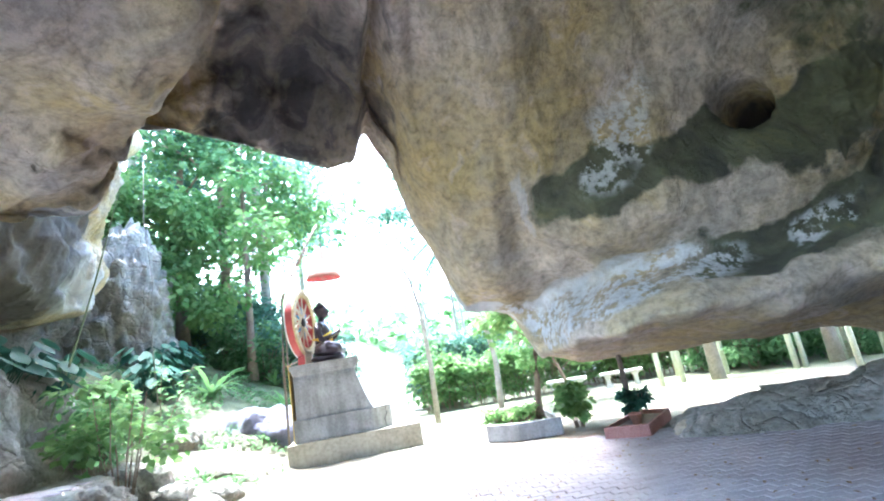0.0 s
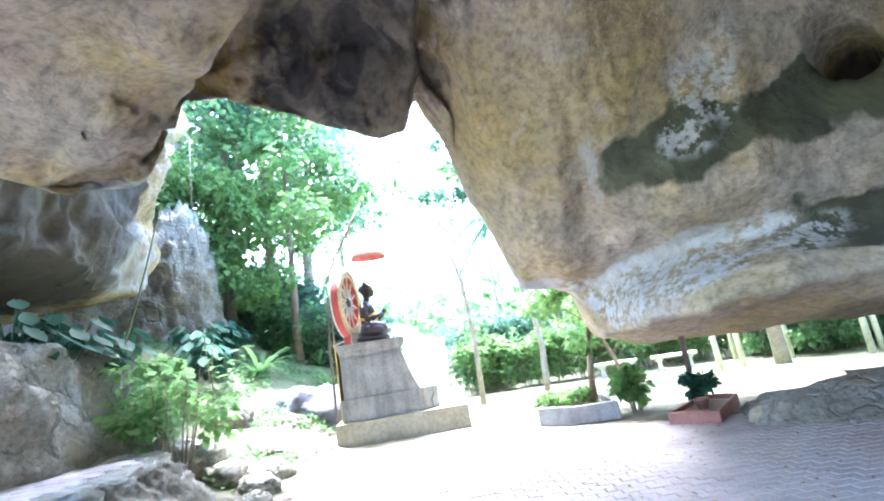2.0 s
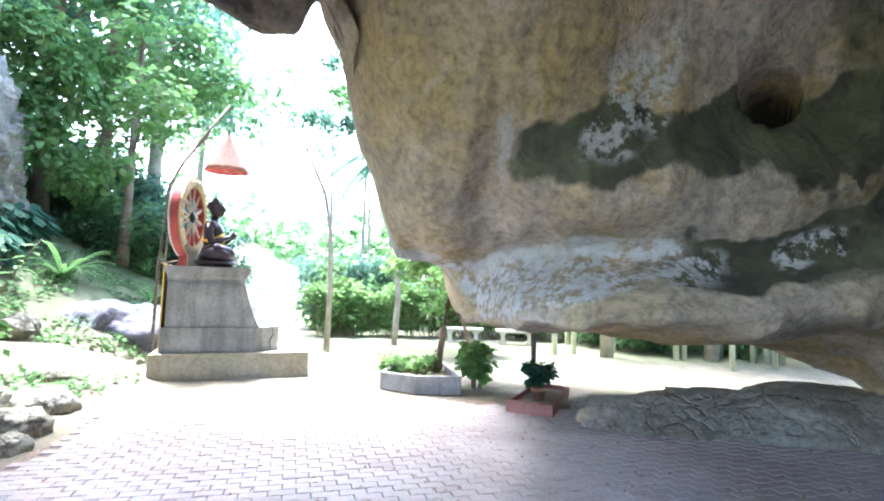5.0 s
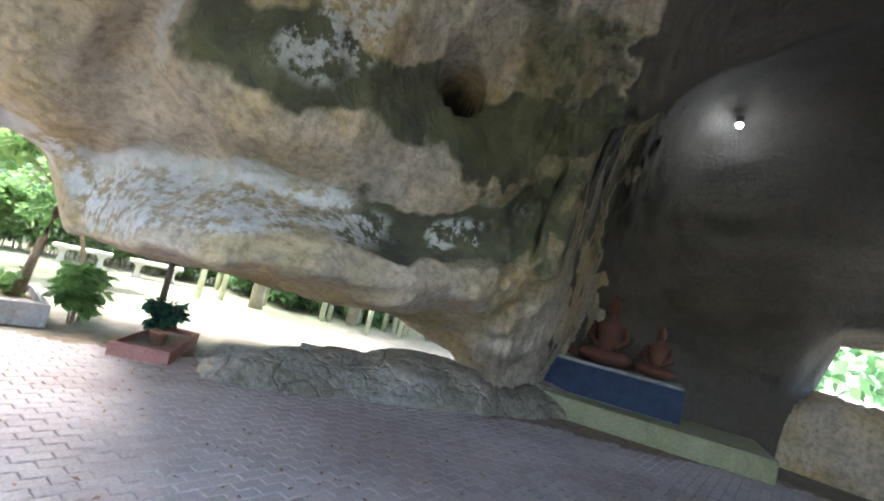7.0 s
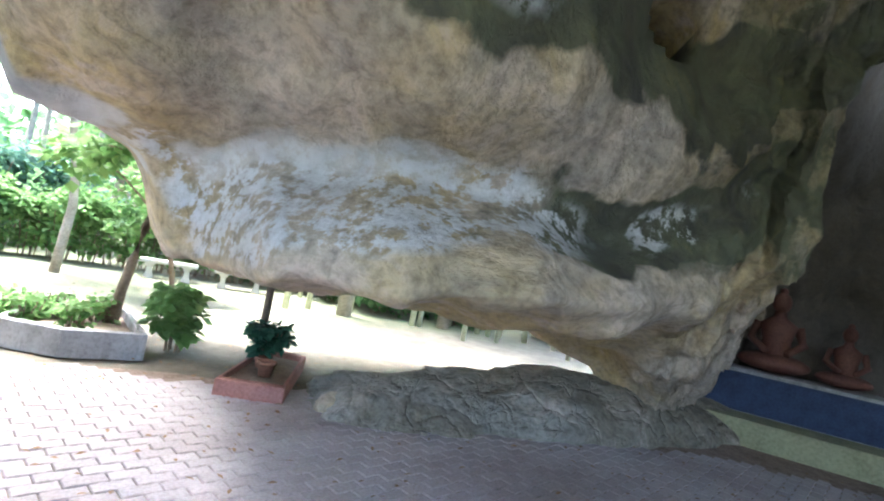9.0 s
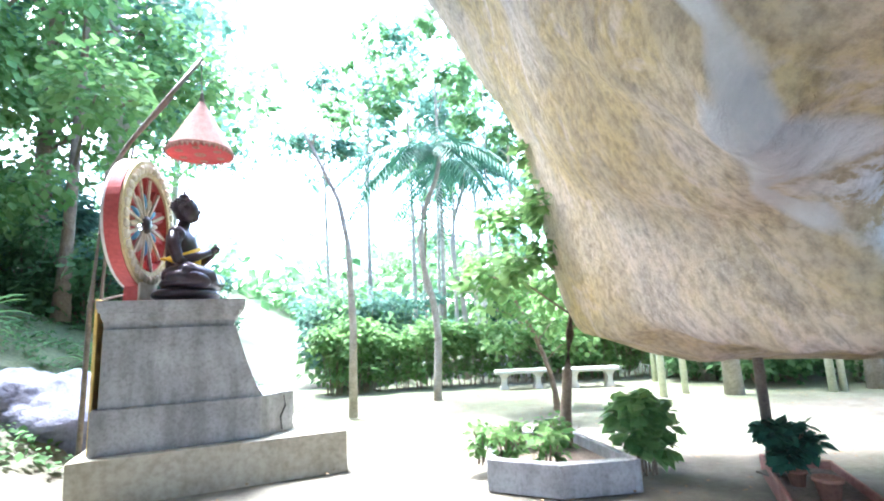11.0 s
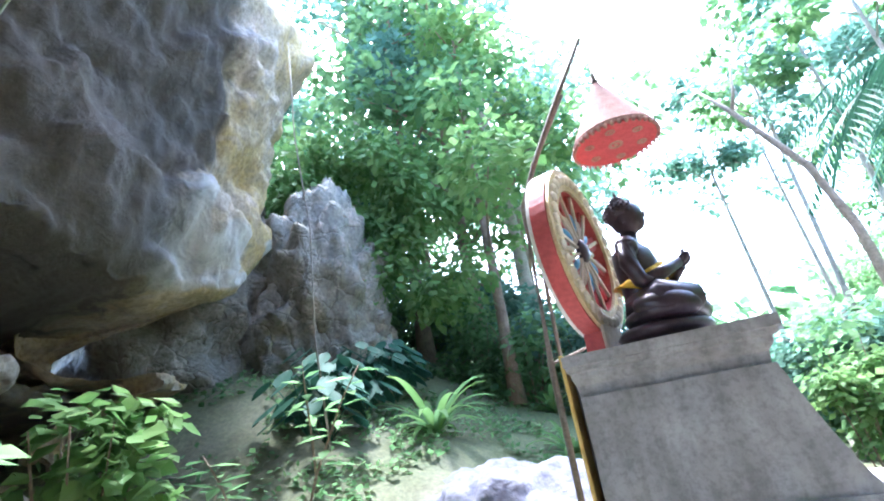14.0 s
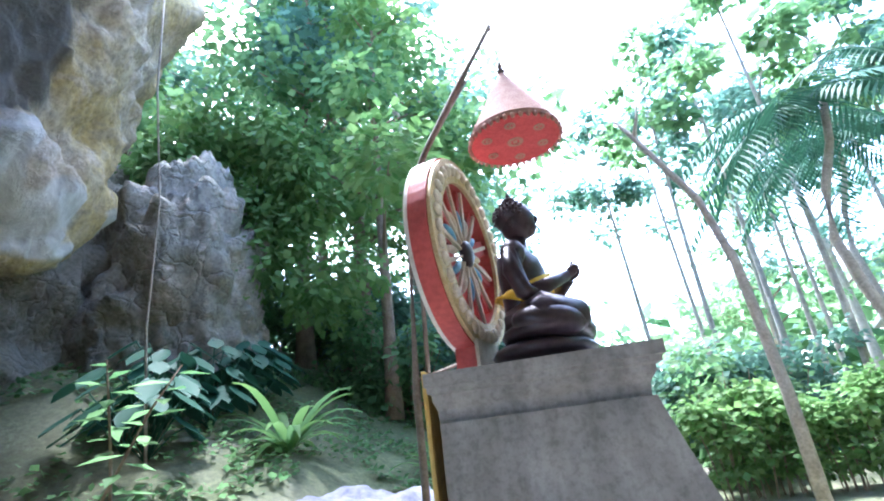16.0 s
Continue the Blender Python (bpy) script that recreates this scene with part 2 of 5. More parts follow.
# ---- mesh helpers ----
def make(name, bm, material, smooth=False):
    me = bpy.data.meshes.new(name)
    bm.to_mesh(me)
    bm.free()
    for x in material if isinstance(material, (list, tuple)) else [material]:
        me.materials.append(x)
    if smooth:
        me.polygons.foreach_set("use_smooth", [True] * len(me.polygons))
    return new(name, me)


def part(name, bm, material, parent, label="", smooth=False):
    ob = make(name, bm, material, smooth)
    ob.parent = parent
    if label:
        tagged(ob, label)
    return ob


def empty(name, m, label, category, group=""):
    ob = new(name)
    ob.matrix_world = m
    return tagged(ob, label, category, group)


def box(bm, x0, x1, y0, y1, z0, z1, bev=0.01):
    g = bmesh.ops.create_cube(bm, size=1)["verts"]
    for v in g:
        v.co = Vector(((x0 + x1) / 2 + v.co.x * (x1 - x0), (y0 + y1) / 2 + v.co.y * (y1 - y0), (z0 + z1) / 2 + v.co.z * (z1 - z0)))
    if bev:
        es = {e for v in g for e in v.link_edges}
        bmesh.ops.bevel(bm, geom=list(es), offset=bev, segments=2, affect="EDGES", profile=0.6)
    return bm


def boxed(*a, **k):
    return box(bmesh.new(), *a, **k)


def loop_solid(bm, rings, cap=True):
    """Rings of points joined into a skin."""
    vs = [[bm.verts.new(p) for p in r] for r in rings]
    n = len(vs[0])
    for a, b in zip(vs, vs[1:]):
        for i in range(n):
            bm.faces.new((a[i], a[(i + 1) % n], b[(i + 1) % n], b[i]))
    if cap:
        bm.faces.new(vs[0][::-1])
        bm.faces.new(vs[-1])
    return bm


def tube(bm, points, radii, n=8):
    rings = []
    for i, p in enumerate(points):
        p = Vector(p)
        a, b = Vector(points[max(i - 1, 0)]), Vector(points[min(i + 1, len(points) - 1)])
        d = (b - a).normalized()
        u = d.orthogonal().normalized() if abs(d.z) > 0.99 else d.cross(Vector((0, 0, 1))).normalized()
        w = d.cross(u)
        r = radii[i] if isinstance(radii, (list, tuple)) else radii
        rings.append([p + (u * math.cos(k * 2 * math.pi / n) + w * math.sin(k * 2 * math.pi / n)) * r for k in range(n)])
    return loop_solid(bm, rings)


def ball(bm, c, r, rot=(0, 0, 0), seg=20):
    m = Matrix.LocRotScale(c, Euler([radians(a) for a in rot]), r if not isinstance(r, (int, float)) else (r, r, r))
    bmesh.ops.create_uvsphere(bm, u_segments=seg, v_segments=max(8, seg // 2), radius=1, matrix=m)
    return bm


def lathe(bm, profile, n=40, centre=(0, 0, 0)):
    rings = [[(centre[0] + r * math.cos(k * 2 * math.pi / n), centre[1] + r * math.sin(k * 2 * math.pi / n), centre[2] + z) for k in range(n)] for r, z in profile]
    return loop_solid(bm, rings)


def fbm(p, scale, octaves=5):
    return noise.fractal(Vector(p) * scale, 0.9, 2.1, octaves, noise_basis="PERLIN_ORIGINAL")


def catmull(ps, t):
    i = min(int(t), len(ps) - 2)
    u = t - i
    p0, p1, p2, p3 = ps[max(i - 1, 0)], ps[i], ps[i + 1], ps[min(i + 2, len(ps) - 1)]
    return tuple(0.5 * (2 * b + (c - a) * u + (2 * a - 5 * b + 4 * c - d) * u * u + (3 * b - a - 3 * c + d) * u ** 3) for a, b, c, d in zip(p0, p1, p2, p3))


def smoothstep(a, b, x):
    t = min(1, max(0, (x - a) / (b - a)))
    return t * t * (3 - 2 * t)


def band(x, a, b, soft):
    return smoothstep(a - soft, a, x) * (1 - smoothstep(b, b + soft, x))


def grid_mesh(name, pts, nu, nv, material, attrs=None, smooth=True):
    faces = [(i * nv + j, i * nv + j + 1, (i + 1) * nv + j + 1, (i + 1) * nv + j) for i in range(nu - 1) for j in range(nv - 1)]
    me = bpy.data.meshes.new(name)
    me.from_pydata(pts, [], faces)
    me.materials.append(material)
    for k, vals in (attrs or {}).items():
        me.attributes.new(k, "FLOAT", "POINT").data.foreach_set("value", vals)
    if smooth:
        me.polygons.foreach_set("use_smooth", [True] * len(me.polygons))
    return new(name, me)


# ---- terrain ----
def slope_start(y):
    return -3.7 + 0.10 * max(-3, min(6, y - 10))


def ground_z(x, y):
    k = max(0.0, slope_start(y) - x)
    sl = 0.27 + 0.23 * smoothstep(9.0, 12.0, y)
    z = sl * min(k, 9) + 0.10 * min(k, 1.0) + 0.15 * max(0, k - 9)
    z *= smoothstep(-2, 3, y)
    far = max(0.0, y - 24)
    z += 0.06 * far if far < 60 else 3.6
    if k > 0.1:
        z += 0.16 * fbm((x, y, 3), 0.9, 4) * min(1, k)
    return z - 0.03


def build_ground():
    xs = [-400, -200, -100, -60, -40, -30] + [-24 + 0.3 * i for i in range(87)] + [3 + i for i in range(30)] + [40, 60, 100, 200, 400]
    ys = [-400, -150, -60, -30] + [-20 + i for i in range(20)] + [0.3 * i for i in range(90)] + [28 + 2 * i for i in range(12)] + [60, 90, 150, 400]
    pts = [(x, y, ground_z(x, y)) for x in xs for y in ys]
    g = []
    for x, y, z in pts:
        k = slope_start(y) - x
        v = 0.05 if k < 0 else 0.35 * smoothstep(0.8, 3, k)
        v += 0.25 * smoothstep(11, 14, y) * (1 if k < 0.5 else 0.6)
        g.append(v)
    ob = grid_mesh("ground", pts, len(xs), len(ys), GROUND, {"grass": g})
    return tagged(ob, "dry earth ground with thin grass and fallen leaves", "ground", kind="structure")


build_ground()

# ---- cave shell: profiles round the chamber, from the outside in to the crown ----
C0 = Vector((0.3, 1.5, 0))
OUT = ((12.0, 5.0), (9.0, 8.5), (4.0, 9.5))


def mouth(r, z, drop=0.0):
    return ((r + 3.0, z + 3.2), (r + 1.9, z + 2.0), (r + 0.9, z + 0.9), (r + 0.25, z + 0.18), (r, z), (r - 0.35, z + 0.06 - drop), (r - 1.1, z + 0.25), (r - 2.2, z + 0.35), (0.0, 4.75))


def wall_profile(r, h=4.6, edge=None):
    return ((r + 0.4, -0.4), (r + 0.2, 0.7), (r, 1.8), (r - 0.2, 3.0), (r - 0.9, h * 0.92), (r - 2.0, h), (r * 0.5, edge or h), (r * 0.32, 4.5), (0.0, 4.75))


PROFILES = [
    (-200, wall_profile(6.5)), (-172, wall_profile(6.0)), (-160, mouth(5.6, 3.8)), (-145, mouth(5.2, 4.3)), (-120, mouth(4.8, 4.0)), (-105, mouth(4.6, 3.4)),
    (-92, mouth(4.4, 3.0)),
    (-78, mouth(4.3, 3.05)), (-70, mouth(4.25, 3.15)), (-62, mouth(4.2, 3.1)), (-55, mouth(4.2, 3.2)), (-51.5, mouth(4.25, 3.7)),
    (-48, mouth(4.2, 4.15)), (-42, mouth(4.2, 4.25, 0.25)), (-36, mouth(4.2, 4.3, 0.35)), (-28, mouth(4.2, 4.2, 0.4)), (-22, mouth(4.15, 4.0, 0.35)), (-18.5, mouth(4.1, 3.92, 0.2)),
    (-15.5, mouth(4.0, 4.22)), (-12.5, mouth(4.05, 3.85)),
    (-8, ((6.8, 6.0), (6.0, 5.0), (5.2, 3.9), (4.7, 3.2), (4.4, 2.95), (4.0, 2.95), (3.2, 3.3), (2.4, 4.1), (0.0, 4.75))),
    (-3, ((7.2, 4.8), (6.2, 3.6), (5.3, 2.7), (4.8, 2.2), (4.6, 2.05), (4.1, 2.3), (3.1, 3.0), (2.5, 3.9), (0.0, 4.75))),
    (3, ((8.0, 3.6), (6.8, 2.6), (5.6, 2.1), (5.0, 1.95), (4.6, 1.95), (4.0, 2.2), (3.0, 2.9), (2.4, 3.9), (0.0, 4.75))),
    (7, ((9.0, 1.7), (6.8, 1.40), (5.0, 1.36), (4.8, 1.52), (4.7, 1.90), (4.0, 2.25), (3.1, 3.0), (2.3, 3.9), (0.0, 4.75))),
    (12, ((9.0, 1.5), (6.6, 1.25), (4.1, 1.35), (3.75, 1.58), (4.3, 1.98), (3.6, 2.35), (3.05, 3.1), (2.3, 3.9), (0.0, 4.75))),
    (20, ((9.0, 1.4), (6.6, 1.22), (3.65, 1.36), (3.45, 1.65), (3.95, 2.05), (3.35, 2.45), (3.1, 3.3), (2.3, 4.1), (0.0, 4.75))),
    (30, ((9.0, 1.4), (6.6, 1.20), (3.65, 1.38), (3.42, 1.65), (3.86, 2.0), (3.45, 2.45), (3.4, 3.3), (2.6, 4.2), (0.0, 4.75))),
    (40, ((9.0, 1.4), (6.8, 1.15), (4.05, 1.40), (3.85, 1.66), (4.35, 1.95), (3.95, 2.4), (4.05, 3.4), (3.0, 4.2), (0.0, 4.75))),
    (48, ((9.0, 1.0), (7.0, 1.0), (4.7, 1.56), (4.5, 1.9), (4.7, 2.25), (4.45, 2.65), (4.6, 3.6), (3.4, 4.3), (0.0, 4.75))),
    (54, ((9.0, -0.4), (7.4, 0.5), (5.5, 1.5), (4.95, 2.1), (4.95, 2.6), (4.8, 3.0), (4.8, 3.6), (3.7, 4.35), (0.0, 4.75))),
    (58, ((9.6, -0.4), (8.6, 0.4), (6.6, 1.3), (5.3, 2.1), (5.05, 2.7), (4.95, 3.2), (4.9, 3.7), (3.8, 4.4), (0.0, 4.75))),
    (63, ((10.4, -0.4), (10.2, 0.8), (9.8, 2.0), (9.2, 3.4), (7.5, 4.6), (6.0, 4.4), (5.0, 3.75), (3.8, 4.4), (0.0, 4.75))),
    (72, ((10.6, -0.4), (10.5, 1.0), (10.3, 2.4), (10.0, 4.0), (8.6, 5.8), (6.6, 5.8), (5.1, 4.4), (3.8, 4.6), (0.0, 4.75))),
    (81, ((10.6, -0.4), (10.5, 1.0), (10.3, 2.4), (10.0, 4.2), (8.8, 6.0), (6.8, 6.0), (5.4, 4.9), (3.8, 4.7), (0.0, 4.75))),
    (85, ((12.6, 2.5), (11.8, 2.5), (11.0, 2.7), (10.2, 4.0), (8.8, 6.0), (6.8, 6.0), (5.4, 5.0), (3.8, 4.8), (0.0, 4.75))),
    (91, ((12.6, 2.6), (11.8, 2.7), (11.0, 2.9), (10.2, 4.2), (8.8, 6.0), (6.8, 6.0), (5.4, 5.2), (3.8, 4.8), (0.0, 4.75))),
    (96, wall_profile(9.6, 5.6)), (105, wall_profile(9.0, 5.6)), (125, wall_profile(8.0, 5.0)), (160, wall_profile(6.5)),
]


def build_shell():
    nv = 150
    azs = [a for a, _ in PROFILES]
    dense = sorted(set([round(-200 + 0.0 + 3.0 * i, 2) for i in range(36)] + [round(-95 + 0.42 * i, 2) for i in range(395)] + [round(51.03 + 0.21 * i, 2) for i in range(72)] + [round(71 + 2.0 * i, 2) for i in range(45)] + [160.0]))
    nu = len(dense)
    pts, stain, lime, smooth_, dark_shade = [], [], [], [], []
    for a in dense:
        i = max(k for k in range(len(azs)) if azs[k] <= a)
        j = min(i + 1, len(azs) - 1)
        f = 0 if i == j else (a - azs[i]) / (azs[j] - azs[i])
        f = f * f * (3 - 2 * f) * 0.5 + f * 0.5
        prof = [(p[0] * (1 - f) + q[0] * f, p[1] * (1 - f) + q[1] * f) for p, q in zip(PROFILES[i][1], PROFILES[j][1])]
        ra = radians(a)
        dx, dy = math.sin(ra), math.cos(ra)
        full = [(0.0, 9.6), (9.0, 8.5), (max(prof[0][0] + 0.8, 9.5), max(prof[0][1] + 1.5, 5.0))] + prof
        for k in range(nv):
            f2 = k / (nv - 1)
            t = 2 * f2 / 0.06 if f2 < 0.06 else 2 + (f2 - 0.06) / 0.94 * (len(full) - 3)
            r, z = catmull(full, min(t, len(full) - 1.0001))
            v = t - 3
            x, y = C0.x + dx * r, C0.y + dy * r
            p = Vector((x, y, z))
            inner = smoothstep(0.0, 0.6, v) * (0.35 + 0.65 * smoothstep(0.2, 2.5, r))
            rough = 0.6 + 0.9 * band(a, -60, -14, 6) + 0.5 * smoothstep(55, 62, a) + 1.6 * band(a, 51, 63, 3)
            d = 0.17 * fbm(p, 0.8, 3) + 0.075 * rough * fbm(p + Vector((9, 2, 4)), 2.6, 5)
            rid = 1 - abs(fbm(p + Vector((3, 7, 1)), 1.3, 4))
            d -= 0.09 * rough * max(0, rid - 0.72)
            if rough > 1.1:
                d += 0.16 * (noise.cell(Vector((x * 3.2, y * 3.2, 0))) - 0.5) * band(v, 3.2, 5.6, 0.5)
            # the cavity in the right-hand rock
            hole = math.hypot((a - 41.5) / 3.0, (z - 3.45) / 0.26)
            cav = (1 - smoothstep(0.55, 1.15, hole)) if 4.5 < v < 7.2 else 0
            # the curl of pale rock
            rr = r + d * inner + cav * 2.0
            p = Vector((C0.x + dx * rr, C0.y + dy * rr, z + 0.55 * d * inner))
            pts.append(p)
            n1 = fbm(p + Vector((1, 1, 8)), 0.7, 3)
            wob = fbm(p + Vector((5, 2, 3)), 1.1, 5)
            a_keep, a, v = a, a + 7 * wob, v + 0.42 * fbm(p + Vector((2, 8, 3)), 1.0, 5)
            groove = band(v, 3.4, 4.35, 0.35) * band(a, 17, 51, 7)
            upper = band(v, 5.35, 5.9, 0.28) * band(a, 14, 60, 6)
            stain.append(min(1, 0.9 * groove * smoothstep(16, 36, a) + 0.75 * upper + 0.55 * band(a, 47, 60, 4) * band(v, 3, 6.8, 0.5) + 0.10 * n1))
            lime.append(min(1, band(v, 3.35, 4.1, 0.25) * band(a, 7, 33, 4) + 0.8 * band(v, 2.7, 3.2, 0.2) * band(a, 7.5, 11, 1.5) + band(v, 3.6, 4.2, 0.2) * band(a, 44, 50, 2) + 0.8 * band(v, 5.7, 6.3, 0.2) * band(a, 20, 29, 2)))
            smooth_.append(0.60 * band(v, 3.85, 4.2, 0.22) * band(a, 9, 20, 3) + 0.8 * band(v, 3.4, 4.2, 0.4) * band(a, -6, 3, 2) + 0.8 * band(v, 3.2, 4.4, 0.3) * band(a, -56, -46, 3) + 0.6 * band(a, 9, 11, 1.2) * band(v, 5.2, 6.2, 0.3))
            # cavity and chamber shade put into the colour, plus a dark roof patch
            dark_shade.append(min(1, 1.2 * cav + 0.66 * band(a, -40, -17, 4) * band(v, 4.0, 6.6, 0.6) + 0.98 * band(a, 63, 175, 3) ))
            a = a_keep
    ob = grid_mesh("cave_rock", pts, nu, nv, ROCK, {"stain": stain, "lime": lime, "smooth": smooth_, "dark_shade": dark_shade})
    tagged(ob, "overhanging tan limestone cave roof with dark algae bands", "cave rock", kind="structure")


build_shell()


# ---- rock bodies ----
def rock_body(name, centre, size, rz, material, label, cat="rock", seed=0.0, rough=0.25, n=64, sharp=0.0, squash=0.0):
    pts = []
    nu, nv = n, n // 2
    for i in range(nu + 1):
        a = 2 * math.pi * (i % nu) / nu
        for j in range(nv):
            b = -math.pi / 2 + math.pi * j / (nv - 1)
            d = Vector((math.cos(a) * math.cos(b), math.sin(a) * math.cos(b), math.sin(b)))
            q = Vector((d.x * size[0], d.y * size[1], d.z * size[2])) * (1.3 / min(size[0], size[1])) + Vector((seed, seed * 1.7, 0))
            k = 1 + rough * fbm(q, 1.0, 3) + rough * 0.45 * fbm(q, 3.2, 5)
            if sharp:
                cell = noise.voronoi(Vector((q.x * 2.4, q.y * 2.4, q.z * 2.0)))[0]
                k += sharp * (cell[1] - cell[0]) - sharp * 0.4
            if squash:
                e = max(abs(d.x), abs(d.y), abs(d.z))
                k *= 1 + squash * (1 / e - 1)
            pts.append(Vector((d.x * size[0], d.y * size[1], d.z * size[2])) * k)
    ob = grid_mesh(name, pts, nu + 1, nv, material)
    ob.matrix_world = pose(*centre, 0, 0, rz)
    return tagged(ob, label, cat)


rock_body("rock_ledge", (6.4, 6.75, -0.05), (3.7, 1.05, 0.58), -14, CLIFF, "long low rounded limestone ledge along the paving", seed=2.2, rough=0.16, n=110)
rock_body("rock_ledge", (3.4, 7.15, -0.1), (0.95, 0.62, 0.36), -25, CLIFF, "sloping grey limestone toe beside the planter", seed=4.1, rough=0.2, n=64)
# added mass that holds back daylight and hides the ground outside the far opening
rock_body("light_block_rock", (11.9, 1.9, -0.05), (1.0, 2.6, 1.40), 0, ROCK, "rock sill added to block light below the far cave opening", seed=6.6, rough=0.12, n=64, squash=0.4)
rock_body("boulder", (2.78, 7.35, 0.02), (0.20, 0.15, 0.15), 10, ROCK, "small rounded boulder on the paving edge", "boulder", 1.0, 0.12, 32)
rock_body("cliff", (-9.6, 13.6, 3.6), (1.45, 1.5, 3.4), 20, CLIFF, "fractured grey limestone cliff with holes", "cliff", 5.0, 0.16, 170, 0.26, 0.20)
rock_body("cliff", (-11.8, 12.0, 3.6), (2.2, 2.2, 4.0), 0, CLIFF, "fractured grey limestone cliff in shade", "cliff", 7.3, 0.26, 120, 0.20, 0.30)
rock_body("boulder", (-5.05, 11.75, 0.55), (1.15, 0.95, 0.75), 25, PURPLE, "large bluish grey boulder on the bank", "boulder", 3.3, 0.2, 80, 0.10)
rock_body("boulder", (-4.25, 12.6, 0.35), (0.8, 0.6, 0.5), 0, CLIFF, "pale rough boulder on the bank", "boulder", 8.3, 0.25, 56, 0.12)
for q, sz, sd in (((-5.2, 7.6, 0.5), (0.6, 0.5, 0.32), 3.7), ((-4.3, 8.1, 0.08), (0.45, 0.36, 0.2), 6.1), ((-5.9, 10.1, 0.8), (0.45, 0.38, 0.28), 11.4), ((-3.95, 7.3, 0.05), (0.32, 0.26, 0.18), 12.7), ((-3.72, 6.6, 0.0), (0.26, 0.22, 0.14), 14.9), ((-4.6, 7.5, 0.25), (0.34, 0.3, 0.2), 17.2), ((-4.75, 9.0, 0.25), (0.3, 0.26, 0.18), 19.2)):
    tagged(rock_body("boulder", q, sz, 40 * sd, CLIFF, "rough pale limestone boulder on the bank", "boulder", sd, 0.22, 56, 0.12, 0.25), group="boulders on the bank")
rock_body("rock_bank", (-6.9, 5.2, 1.0), (1.6, 2.6, 1.5), 8, CLIFF, "mossy brown rock bank above the paved terrace", "rock", 21.5, 0.18, 120, 0.10, 0.30)
rock_body("fractured_rock", (-7.9, 4.7, 3.4), (1.3, 1.5, 1.25), -12, CLIFF, "fractured pale grey rock face below the overhang", "rock", 27.1, 0.24, 130, 0.20, 0.30)


def terrace():
    """Raised walk beside the bank: a rubble edge that bends away, with a flat bed behind it."""
    line = [(-3.75, -3.0), (-3.7, 0.5), (-3.65, 3.0), (-3.75, 4.6), (-4.15, 5.9), (-5.2, 6.7), (-7.0, 7.0)]
    prof = [(0.42, -0.15), (0.26, 0.12), (0.20, 0.40), (0.04, 0.62), (-0.10, 0.76), (-0.35, 0.80), (-0.9, 0.80), (-3.2, 0.80)]
    nu, nv = 200, 64
    pts = []
    for i in range(nu):
        t = i / (nu - 1) * (len(line) - 1.0001)
        x, y = catmull(line, t)
        x2, y2 = catmull(line, min(t + 0.02, len(line) - 1.0001))
        x1, y1 = catmull(line, max(t - 0.02, 0))
        l = math.hypot(x2 - x1, y2 - y1)
        nx, ny = (y2 - y1) / l, -(x2 - x1) / l
        for j in range(nv):
            o, z = catmull(prof, j / (nv - 1) * (len(prof) - 1.0001))
            p = Vector((x + nx * o, y + ny * o, z))
            edge = smoothstep(-0.5, -0.1, o)
            d = edge * (0.16 * fbm(p, 2.2, 4) + 0.07 * fbm(p + Vector((3, 1, 6)), 7.0, 3))
            pts.append(p + Vector((nx * d, ny * d, 0.35 * d)))
    ob = grid_mesh("terrace", pts, nu, nv, CLIFF)
    tagged(ob, "raised terrace with a rough mortared rubble edge", "terrace", kind="structure")


terrace()


for q in range(9):
    rs = random.Random(q)
    tagged(rock_body("stone", (2.75 + 0.09 * q + rs.uniform(-0.1, 0.1), 7.0 - 0.05 * q + rs.uniform(-0.08, 0.08), 0.01), (rs.uniform(0.03, 0.06), 0.03, 0.022), 40 * q, CLIFF, "small loose stone on the paving", "stone", q * 1.3, 0.25, 14), group="loose stones by the ledge")


